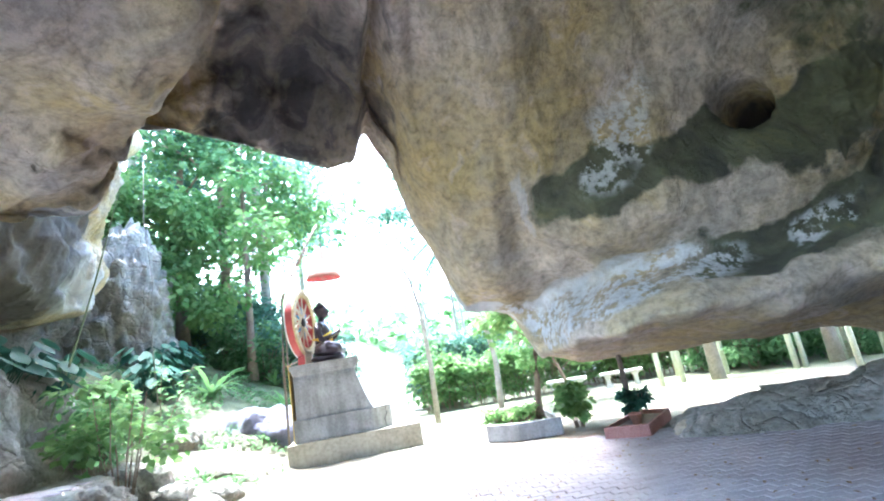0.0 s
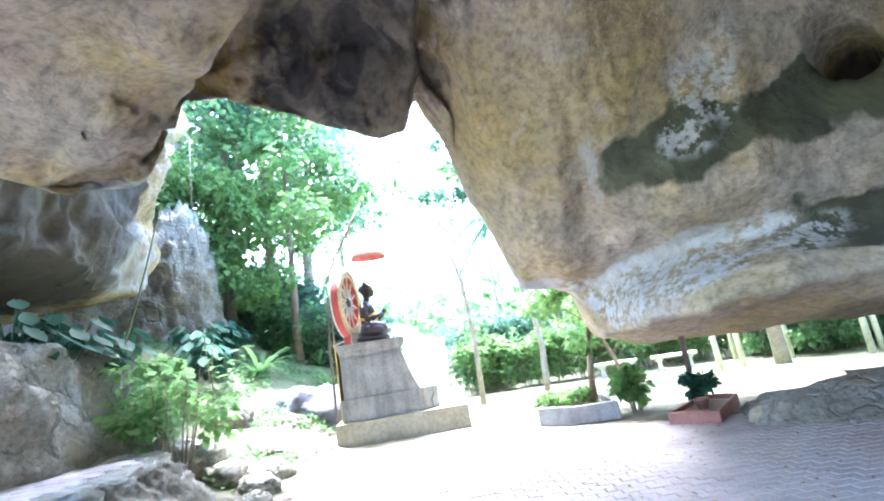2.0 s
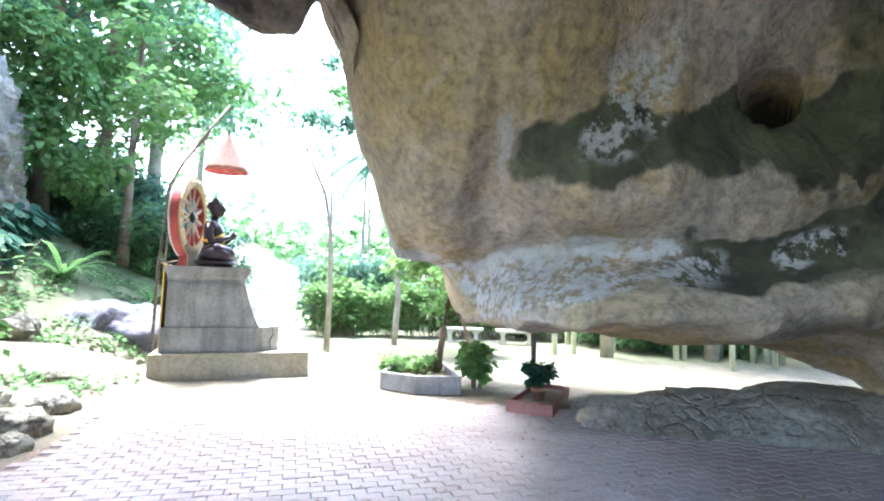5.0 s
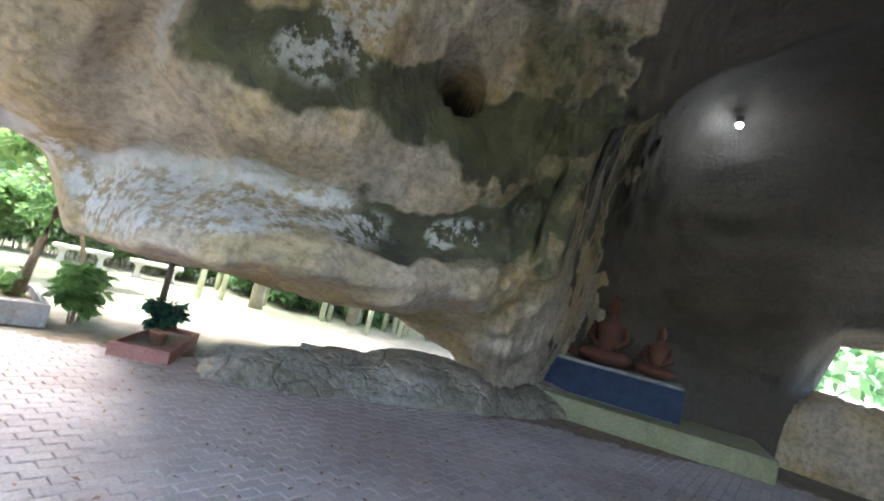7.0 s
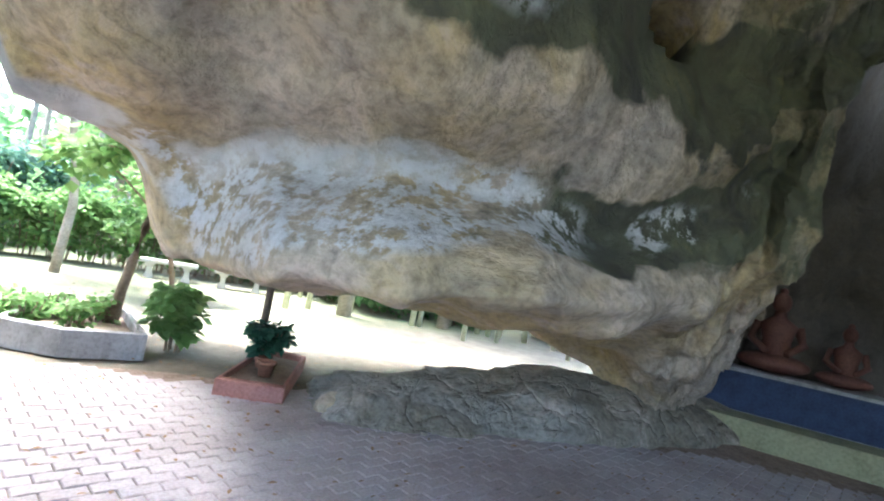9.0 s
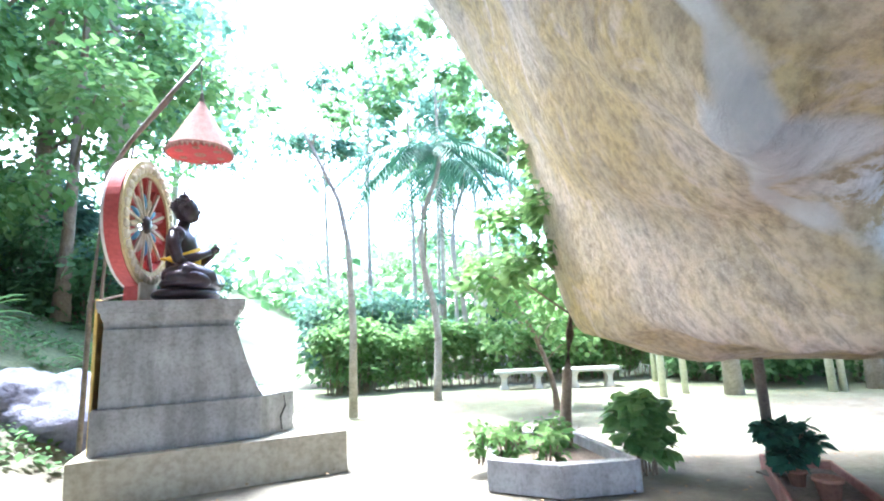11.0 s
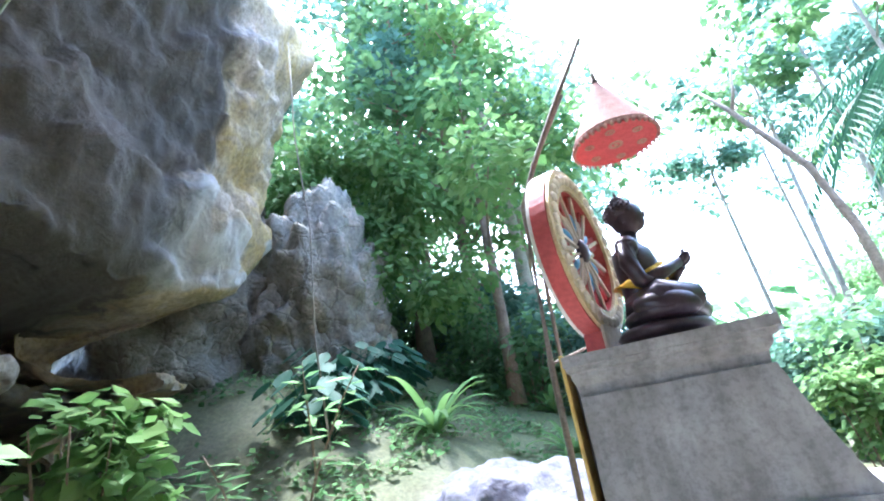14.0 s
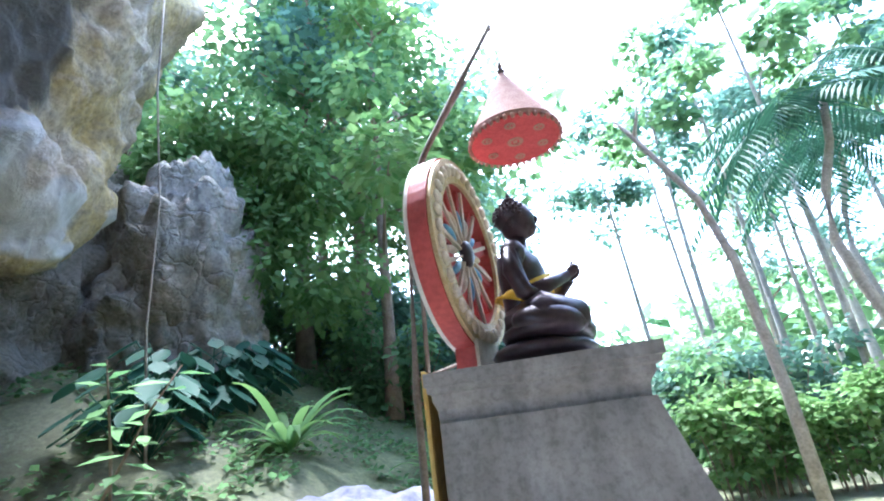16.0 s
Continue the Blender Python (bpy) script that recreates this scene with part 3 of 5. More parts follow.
def left_overhang():
    """Overhanging rock on the bank: sections along a line, with ledges and a hollow below."""
    line = [(-5.6, 3.5), (-6.2, 6.0), (-6.7, 8.0), (-7.2, 9.6), (-7.45, 10.5), (-8.2, 11.2), (-9.6, 11.6)]
    prof = [(-3.0, 12.0), (-0.4, 10.0), (0.5, 8.2), (0.35, 7.0), (0.05, 6.2), (-0.15, 5.4), (0.0, 4.6), (-0.3, 3.7), (-1.2, 3.45), (-2.4, 3.3), (-2.7, 2.9), (-1.5, 2.75), (-1.3, 2.55), (-2.3, 2.4), (-2.2, 1.9), (-1.2, 1.6), (-0.6, 1.0), (0.2, -0.2)]
    nu, nv = 240, 170
    pts, zero, so, li, sm = [], [], [], [], []
    for i in range(nu):
        t = i / (nu - 1) * (len(line) - 1.0001)
        x, y = catmull(line, t)
        x2, y2 = catmull(line, min(t + 0.02, len(line) - 1.0001))
        x1, y1 = catmull(line, max(t - 0.02, 0))
        tx, ty = x2 - x1, y2 - y1
        l = math.hypot(tx, ty)
        nx, ny = ty / l, -tx / l
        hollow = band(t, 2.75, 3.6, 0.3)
        for j in range(nv):
            v = j / (nv - 1) * (len(prof) - 1.0001)
            o, z = catmull(prof, v)
            o -= 0.9 * hollow * band(v, 8.5, 14.5, 1.0)
            z -= 0.5 * smoothstep(3.9, 5.6, t) * band(v, 6, 9, 1.5) * -1
            p = Vector((x + nx * o, y + ny * o, z))
            d = 0.30 * fbm(p, 0.6, 3) + 0.16 * fbm(p + Vector((4, 4, 2)), 1.8, 5)
            d += 0.22 * (0.5 - abs(fbm(p + Vector((1, 5, 9)), 1.1, 4)))
            pts.append(p + Vector((nx * d, ny * d, 0.4 * d)))
            zero.append(0.35 * band(v, 5.2, 7.2, 0.6) * smoothstep(0.0, 0.5, fbm(p, 0.7, 2)))
            # underside and hollow shade put into the colour; upper face toned dark
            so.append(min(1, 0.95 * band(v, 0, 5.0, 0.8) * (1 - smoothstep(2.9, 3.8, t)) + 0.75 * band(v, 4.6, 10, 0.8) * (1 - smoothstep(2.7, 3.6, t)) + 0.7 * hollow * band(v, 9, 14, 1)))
            li.append(0.0)
            sm.append(min(1, 0.95 * band(v, 4.6, 6.8, 0.5) * band(t, 2.9, 4.6, 0.5) * smoothstep(-0.15, 0.2, fbm(p, 0.9, 3)) + 0.6 * band(v, 14.5, 16, 0.4) * (1 - smoothstep(2.2, 3.0, t))))
    hub = Vector((-2.4, 7.0, 1.5))
    pts = [hub + (p - hub) * 1.12 for p in pts]
    ob = grid_mesh("cave_rock_bank", pts, nu, nv, ROCK, {"stain": zero, "lime": li, "smooth": sm, "dark_shade": so})
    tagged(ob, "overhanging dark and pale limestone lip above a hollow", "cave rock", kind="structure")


left_overhang()

# ---- statue on its pedestal ----
SX, SY, SA = -3.69, 10.53, 12.0
SM = pose(SX, SY, 0.05, 0, 0, SA)   # x: along its facing, y: away from the path


def pedestal():
    ob = empty("pedestal", SM, "tall weathered grey concrete pedestal on a low slab", "pedestal")
    part("slab", boxed(-0.22, 2.46, -0.22, 1.45, -0.10, 0.37, bev=0.012), SLABMAT, ob, "low mossy brown concrete slab")
    bm = bmesh.new()
    pl = [(-0.08, -0.08), (1.52, -0.08), (1.92, 0.30), (1.92, 0.85), (1.52, 1.22), (-0.08, 1.22)]
    loop_solid(bm, [[(x, y, z) for x, y in pl] for z in (0.37, 0.82)])
    bmesh.ops.bevel(bm, geom=bm.edges[:], offset=0.012, segments=2, affect="EDGES")
    part("lower_tier", bm, CONCRETE, ob)
    bm = bmesh.new()
    rings = []
    for k in range(9):
        f = k / 8
        x1 = 1.56 - 0.30 * f ** 0.75
        rings.append([(-0.02, -0.03 + 0.05 * f, 0.82 + 0.80 * f), (x1, -0.03 + 0.05 * f, 0.82 + 0.80 * f), (x1, 1.17 - 0.05 * f, 0.82 + 0.80 * f), (-0.02, 1.17 - 0.05 * f, 0.82 + 0.80 * f)])
    loop_solid(bm, rings)
    part("shaft", bm, CONCRETE, ob)
    bm = bmesh.new()
    rings = []
    for o, z in ((-0.03, 1.62), (-0.02, 1.70), (0.02, 1.75), (0.025, 1.79), (0.06, 1.80), (0.065, 1.835), (0.085, 1.84), (0.085, 1.92)):
        rings.append([(-0.04 - o * 0.5, 0.03 - o, z), (1.27 + o, 0.03 - o, z), (1.27 + o, 1.11 + o, z), (-0.04 - o * 0.5, 1.11 + o, z)])
    loop_solid(bm, rings)
    part("cornice", bm, CONCRETE, ob, "stepped concrete cornice")
    part("back_panel", boxed(-0.115, -0.085, 0.05, 0.42, 0.0, 1.95), YELLOW, ob, "faded ochre painted strip")
    part("back_panel", boxed(-0.13, -0.087, 0.43, 1.10, 0.0, 1.95), WHITEPAINT, ob, "grey-white painted back")
    bm = tube(bmesh.new(), [(1.78, 0.16, 0.40), (1.76, 0.14, 0.55), (1.82, 0.19, 0.66), (1.80, 0.17, 0.78)], 0.008, 6)
    part("cable", bm, BLACK, ob, "loose black cable end")


pedestal()


def wheel():
    ob = empty("prayer_wheel_panel", SM @ pose(0.20, 0.57, 1.92, 0, 0, -13), "round carved wheel panel with red spokes on a red base", "wheel")
    R = 0.78
    cz = 0.95

    def ring(r0, r1, x0, x1, n=56):
        bm = bmesh.new()
        prof = [(r0, x0), (r1, x0), (r1, x1), (r0, x1)]
        rings = [[(x, r * math.sin(k * 2 * math.pi / n), cz + r * math.cos(k * 2 * math.pi / n)) for r, x in prof] for k in range(n + 1)]
        return loop_solid(bm, rings, cap=False)

    part("rim", ring(R - 0.20, R, -0.07, 0.07), RED, ob, "red painted rim")
    part("rim_front", ring(R - 0.21, R - 0.015, 0.071, 0.10), GOLD, ob, "carved cream and gold rim band")
    part("rim_back", ring(R - 0.21, R, -0.10, -0.071), WHITEPAINT, ob, "off-white rim back")
    for k in range(36):
        a = k * 2 * math.pi / 36
        bm = ball(bmesh.new(), (0.105, (R - 0.11) * math.sin(a), cz + (R - 0.11) * math.cos(a)), (0.028, 0.052, 0.052), (math.degrees(-a), 0, 0), 10)
        part("boss", bm, CREAM, ob, smooth=True)
    for k in range(12):
        a = k * 2 * math.pi / 12 + 0.13
        for m_, w, r0, r1, x in ((RED, 0.14, 0.26, R - 0.20, 0.03), (CREAM, 0.035, 0.10, R - 0.20, 0.052)):
            bm = bmesh.new()
            rings = []
            for r, ww in ((r0, w * 0.45), ((r0 + r1) / 2, w), (r1, w * 0.9)):
                rings.append([(sx * x, r * math.sin(a) + s * ww / 2 * math.cos(a), cz + r * math.cos(a) - s * ww / 2 * math.sin(a)) for sx, s in ((-1, -1), (1, -1), (1, 1), (-1, 1))])
            part("spoke", loop_solid(bm, rings), m_, ob)
        b2 = a + math.pi / 12
        bm = ball(bmesh.new(), (0.02, 0.27 * math.sin(b2), cz + 0.27 * math.cos(b2)), (0.035, 0.035, 0.11), (math.degrees(-b2), 0, 0), 12)
        part("petal", bm, BLUE if k % 2 else CREAM, ob, smooth=True)
    part("hub", ball(bmesh.new(), (0.05, 0, cz), (0.05, 0.11, 0.11)), BRONZE, ob, "dark polished hub", True)
    bm = bmesh.new()
    loop_solid(bm, [[(-0.08, -0.22 + 0.04 * s, z), (0.08, -0.22 + 0.04 * s, z), (0.08, 0.22 - 0.04 * s, z), (-0.08, 0.22 - 0.04 * s, z)] for s, z in ((0, 0.0), (1, 0.3))])
    part("base_block", bm, RED, ob)
    part("base_front", boxed(0.082, 0.11, -0.24, 0.24, 0.0, 0.24), CREAM, ob, "cream relief at the foot")


wheel()


def buddha():
    bm = bmesh.new()
    # plinth cushion, crossed legs, knees
    ball(bm, (0.02, 0, 0.07), (0.30, 0.40, 0.085))
    ball(bm, (0.06, 0, 0.17), (0.27, 0.40, 0.09))
    ball(bm, (0.10, -0.27, 0.20), (0.20, 0.12, 0.10), (0, 8, 18))
    ball(bm, (0.10, 0.27, 0.20), (0.20, 0.12, 0.10), (0, 8, -18))
    tube(bm, [(-0.08, -0.16, 0.22), (0.10, -0.28, 0.25), (0.24, -0.20, 0.22), (0.26, 0.05, 0.20)], [0.11, 0.115, 0.09, 0.05], 14)
    tube(bm, [(-0.08, 0.16, 0.22), (0.10, 0.28, 0.25), (0.24, 0.20, 0.20), (0.26, -0.05, 0.18)], [0.11, 0.115, 0.09, 0.05], 14)
    # torso
    lathe_rings = []
    for z, rx, ry, ox in ((0.18, 0.15, 0.20, -0.06), (0.30, 0.125, 0.165, -0.05), (0.42, 0.13, 0.18, -0.04), (0.54, 0.145, 0.215, -0.03), (0.64, 0.13, 0.225, -0.04), (0.69, 0.085, 0.14, -0.04), (0.73, 0.06, 0.07, -0.03), (0.80, 0.058, 0.06, -0.02)):
        lathe_rings.append([(ox + rx * math.cos(k * math.pi / 12), ry * math.sin(k * math.pi / 12), z) for k in range(24)])
    loop_solid(bm, lathe_rings)
    for s in (-1, 1):
        ball(bm, (-0.03, s * 0.225, 0.635), (0.075, 0.07, 0.08))
        tube(bm, [(-0.03, s * 0.235, 0.64), (-0.04, s * 0.265, 0.52), (0.0, s * 0.26, 0.39), (0.05, s * 0.235, 0.36)], [0.065, 0.06, 0.052, 0.05], 14)
        tube(bm, [(0.02, s * 0.245, 0.37), (0.14, s * 0.16, 0.43), (0.23, s * 0.06, 0.485)], [0.052, 0.042, 0.033], 14)
        ball(bm, (0.265, s * 0.045, 0.51), (0.05, 0.022, 0.03), (0, -35, 0), 12)
        tube(bm, [(0.26, s * 0.03, 0.51), (0.275, s * 0.025, 0.57)], [0.018, 0.01], 8)
        ball(bm, (-0.02, s * 0.098, 0.90), (0.018, 0.012, 0.055), (0, 0, 0), 10)
    # head
    ball(bm, (0.0, 0, 0.905), (0.115, 0.108, 0.13))
    ball(bm, (0.055, 0, 0.865), (0.06, 0.062, 0.075))
    ball(bm, (0.108, 0, 0.895), (0.022, 0.014, 0.03), (0, 20, 0), 10)
    ball(bm, (0.098, 0, 0.848), (0.018, 0.028, 0.012), (0, 0, 0), 10)
    ball(bm, (-0.025, 0, 0.945), (0.118, 0.116, 0.10))
    ball(bm, (-0.03, 0, 1.045), (0.052, 0.052, 0.045))
    tube(bm, [(-0.03, 0, 1.07), (-0.03, 0, 1.10), (-0.03, 0, 1.13)], [0.022, 0.014, 0.004], 10)
    for i in range(90):
        z = 1 - i / 89 * 1.15
        if z < -0.2:
            continue
        a = i * 2.39996
        r = math.sqrt(max(0, 1 - z * z))
        q = Vector((-0.028 + 0.118 * r * math.cos(a), 0.116 * r * math.sin(a), 0.945 + 0.10 * z))
        if q.x > 0.045 and q.z < 0.985:
            continue
        bmesh.ops.create_icosphere(bm, subdivisions=1, radius=0.0135, matrix=Matrix.Translation(q))
    ob = make("statue", bm, BRONZE, True)
    ob.matrix_world = SM @ pose(0.68, 0.57, 1.925, 0, 0, -9) @ Matrix.Diagonal((1.25, 1.25, 1.25, 1))
    tagged(ob, "seated dark bronze figure with curled hair on the pedestal", "statue")
    # cloth
    bm = bmesh.new()
    rings = []
    for i in range(25):
        a = i * 2 * math.pi / 24
        lo = 0.36 - 0.06 * math.cos(a)
        hi = 0.49 + 0.10 * math.sin(a) * 0.6 + 0.05 * math.cos(a)
        w = 0.012 * math.sin(i * 2.7)
        rings.append([(-0.045 + (0.172 + w) * math.cos(a), (0.232 + w) * math.sin(a), z) for z in (lo, (lo + hi) / 2, hi)] + [(-0.045 + 0.135 * math.cos(a), 0.185 * math.sin(a), z) for z in (hi, lo)])
    loop_solid(bm, rings, cap=False)
    ob = make("sash", bm, SASH, True)
    ob.matrix_world = SM @ pose(0.68, 0.57, 1.925, 0, 0, -9) @ Matrix.Diagonal((1.25, 1.25, 1.25, 1))
    tagged(ob, "bright yellow cloth sash tied round the statue", "cloth")


buddha()


def umbrella():
    ob = empty("ceremonial_umbrella", SM @ pose(0.80, 0.66, 3.86) @ Matrix.Diagonal((0.86, 0.86, 1.15, 1)), "hanging tiered pink umbrella with a red lining", "umbrella")
    R = 0.46
    prof = [(R, 0.0), (R, 0.035)]
    for k in range(7):
        prof += [(0.452 - 0.061 * k, 0.04 + 0.083 * k), (0.402 - 0.061 * k, 0.118 + 0.083 * k)]
    part("canopy", lathe(bmesh.new(), [(r, z) for r, z in prof], 48), PINK, ob, smooth=False)
    part("finial", lathe(bmesh.new(), [(0.03, 0.62), (0.045, 0.645), (0.02, 0.67), (0.03, 0.69), (0.006, 0.76)], 16), STEEL, ob, "dark metal finial", True)
    part("lining", lathe(bmesh.new(), [(R - 0.012, -0.012), (R - 0.006, -0.004), (0.01, -0.003), (0.008, -0.012)], 48), REDCLOTH, ob, "red underside")
    for k in range(40):
        a = k * 2 * math.pi / 40
        bm = ball(bmesh.new(), (R * math.cos(a), R * math.sin(a), -0.012), (0.022, 0.022, 0.025), seg=8)
        part("fringe", bm, PINK, ob)
    for k in range(7):
        a = k * 2 * math.pi / 6 + 0.4
        rr = 0 if k == 6 else 0.30
        s = 1.5 if k == 6 else 1.0
        bm = bmesh.new()
        n = 20
        loop_solid(bm, [[(rr * math.cos(a) + r * s * math.cos(q * 2 * math.pi / n), rr * math.sin(a) + r * s * math.sin(q * 2 * math.pi / n), z) for r, z in ((0.030, -0.014), (0.055, -0.014), (0.055, -0.019), (0.030, -0.019))] for q in range(n + 1)], cap=False)
        part("medallion", bm, PINK, ob)
        bm = lathe(bmesh.new(), [(0.016 * s, -0.014), (0.016 * s, -0.019), (0.002, -0.02)], 12, (rr * math.cos(a), rr * math.sin(a), 0))
        part("medallion", bm, PINK, ob)


umbrella()


def mast():
    ob = empty("umbrella_mast", SM @ pose(-0.28, 0.40, 0), "tall rusty steel mast carrying the umbrella", "mast")
    part("mast", tube(bmesh.new(), [(0, 0.1, 0), (0.02, 0.12, 1.9), (0.10, 0.15, 3.45), (0.30, 0.20, 3.9), (0.70, 0.26, 4.6), (1.06, 0.30, 5.2)], 0.028, 8), STEEL, ob, smooth=True)
    part("mast", tube(bmesh.new(), [(0.10, 0.2, 1.9), (0.16, 0.2, 3.6), (0.36, 0.22, 4.0), (0.74, 0.28, 4.6)], 0.018, 8), STEEL, ob, smooth=True)
    part("hanger", tube(bmesh.new(), [(1.06, 0.30, 5.2), (1.08, 0.26, 4.55)], 0.008, 6), STEEL, ob)
    part("brace", tube(bmesh.new(), [(0.0, 0.12, 1.95), (0.42, 0.14, 2.05)], 0.014, 6), STEEL, ob)
    part("brace", tube(bmesh.new(), [(0.05, 0.12, 2.75), (0.42, 0.16, 2.8)], 0.012, 6), STEEL, ob)


mast()

# ---- plants ----
def leaf_quad(bm_v, bm_f, c, d, n, l, w):
    """One leaf: a bent diamond of four triangles' worth, as vertices and faces."""
    s = d.cross(n).normalized() * w
    i = len(bm_v)
    bm_v.extend([c, c + d * l * 0.5 + s - n * 0.04 * l, c + d * l - n * 0.22 * l, c + d * l * 0.5 - s - n * 0.04 * l])
    bm_f.append((i, i + 1, i + 2, i + 3))


def leaves_mesh(name, clumps, count, size, rng, droop=0.2, flat=0.6, slim=0.42):
    vs, fs = [], []
    tot = sum(r ** 2 for _, r in clumps)
    for c, r in clumps:
        for _ in range(max(6, int(count * r ** 2 / tot))):
            d = Vector((rng.gauss(0, 1), rng.gauss(0, 1), rng.gauss(0, flat))).normalized()
            p = Vector(c) + d * r * (rng.random() ** 0.45)
            dirn = Vector((d.x + rng.gauss(0, 0.6), d.y + rng.gauss(0, 0.6), d.z * 0.4 - droop + rng.gauss(0, 0.35))).normalized()
            nn = Vector((rng.gauss(0, 0.5), rng.gauss(0, 0.5), 1)).normalized()
            l = size * (0.6 + 0.8 * rng.random())
            leaf_quad(vs, fs, p, dirn, nn, l, l * slim)
    me = bpy.data.meshes.new(name)
    me.from_pydata(vs, [], fs)
    return me


def tree(seed, height, spread, material, bark, leaves=2600, leaf=0.24, bare=0.45, trunk=0.16, lean=0.0, label="tall forest tree with spreading green crown", sparse=1.0):
    rng = random.Random(seed)
    ob = empty("tree", Matrix(), label, "tree")
    top = Vector((lean * height + rng.uniform(-0.5, 0.5), rng.uniform(-0.5, 0.5), height))
    pts = [(top.x * f ** 1.5 + 0.12 * math.sin(3 * f + seed), top.y * f ** 1.5 + 0.1 * math.cos(4 * f + seed), height * f) for f in [i / 8 for i in range(9)]]
    bm = tube(bmesh.new(), pts, [trunk * (1.35 - 0.4 * min(1, i) - 0.1 * i) + 0.015 for i in range(9)], 9)
    clumps = []
    for k in range(int(9 * sparse) + 4):
        f = bare + (1 - bare) * (k + rng.random()) / (int(9 * sparse) + 4)
        i = min(7, int(f * 8))
        base = Vector(pts[i]).lerp(Vector(pts[i + 1]), f * 8 - i)
        a = k * 2.4 + rng.uniform(-0.5, 0.5)
        r = spread * (1.15 - 0.75 * (f - bare) / (1 - bare)) * rng.uniform(0.55, 1.0)
        tip = base + Vector((math.cos(a) * r, math.sin(a) * r, r * rng.uniform(0.25, 0.7)))
        midp = base.lerp(tip, 0.5) + Vector((0, 0, 0.12 * r))
        tube(bm, [base, midp, tip], [trunk * 0.33, trunk * 0.2, 0.012], 6)
        clumps.append((tip, r * rng.uniform(0.38, 0.55)))
        if rng.random() < 0.8:
            clumps.append((midp.lerp(tip, 0.4) + Vector((rng.uniform(-0.4, 0.4), rng.uniform(-0.4, 0.4), 0.25)) * r * 0.6, r * 0.36))
    clumps.append((Vector(pts[-1]), spread * 0.45))
    part("trunk", bm, bark, ob, smooth=True)
    me = leaves_mesh("crown", clumps, leaves, leaf, rng)
    me.materials.append(material)
    c = new("crown", me)
    c.parent = ob
    return ob


def at(ob, x, y, rz=0.0, s=1.0, dz=0.0):
    m = pose(x, y, ground_z(x, y) - 0.05 + dz, 0, 0, rz) @ Matrix.Diagonal((s, s, s, 1))
    if ob.get("placed"):
        return copy_thing(ob, m)
    ob["placed"] = 1
    ob.matrix_basis = m
    return ob


T1 = tree(1, 15, 3.6, LEAFBLUE, BARK, 4200, 0.24, 0.30, 0.24)
T2 = tree(2, 12, 3.2, LEAF, DARKBARK, 3900, 0.21, 0.25, 0.18)
T3 = tree(3, 17, 2.2, LEAFBLUE, BARK, 1500, 0.30, 0.60, 0.13, 0.04, "slender pale tree with a thin high crown", 0.7)
T4 = tree(4, 9, 2.6, LEAFLIGHT, DARKBARK, 4200, 0.18, 0.22, 0.12, label="light green broadleaf tree")
T5 = tree(5, 14, 1.7, LEAF, BARK, 900, 0.26, 0.62, 0.09, -0.05, "thin leaning forest tree with sparse leaves", 0.6)
rngp = random.Random(77)
PLACES = {
    id(T1): ((T1, -8.2, 20.5), (T1, -12.5, 19), (T1, -16, 15), (T1, -14.5, 25), (T1, -20, 20), (T1, -9.5, 31), (T1, 20, 34), (T1, 9, 42)),
    id(T2): ((T2, -10.4, 17.8), (T2, -8.4, 18.0), (T2, -12.6, 22.5), (T2, -17.5, 18.5), (T2, 13, 24), (T2, -15, 12.5), (T2, 18, 21), (T2, 24, 27), (T2, -9.4, 24.5), (T2, 4, 37), (T2, 15, 36)),
    id(T3): ((T3, 1.4, 26), (T3, 3.3, 29), (T3, 6, 25), (T3, 8.8, 28), (T3, 11.5, 30), (T3, 0.2, 31), (T3, 5.1, 33), (T3, 14.6, 27), (T3, -2.3, 30), (T3, 17, 30), (T3, 7.4, 22.5), (T3, 6.1, 13.6), (T3, 9.0, 13.0), (T3, 11.4, 11.2), (T3, 7.8, 16.0)),
    id(T4): ((T4, 9.6, 17.2), (T4, 11.5, 17.5), (T4, -7.3, 16.2), (T4, 9.5, 21), (T4, 15.5, 18.5), (T4, -13.4, 15.2), (T4, 12.4, 19.8)),
    id(T5): ((T5, 2.2, 22), (T5, 4.4, 23.5), (T5, -0.8, 25.5), (T5, 7, 27), (T5, 9.8, 24.5), (T5, 12.2, 22), (T5, 16, 24), (T5, 20, 25), (T5, 3, 35), (T5, 18.5, 17), (T5, 21, 19.5), (T5, 23, 16), (T5, 14.2, 15.2)),
}
for lst in PLACES.values():
    for ob, x, y in lst:
        tagged(at(ob, x + rngp.uniform(-0.3, 0.3), y + rngp.uniform(-0.3, 0.3), rngp.uniform(0, 360), rngp.uniform(0.88, 1.12)), group="forest trees behind the garden")

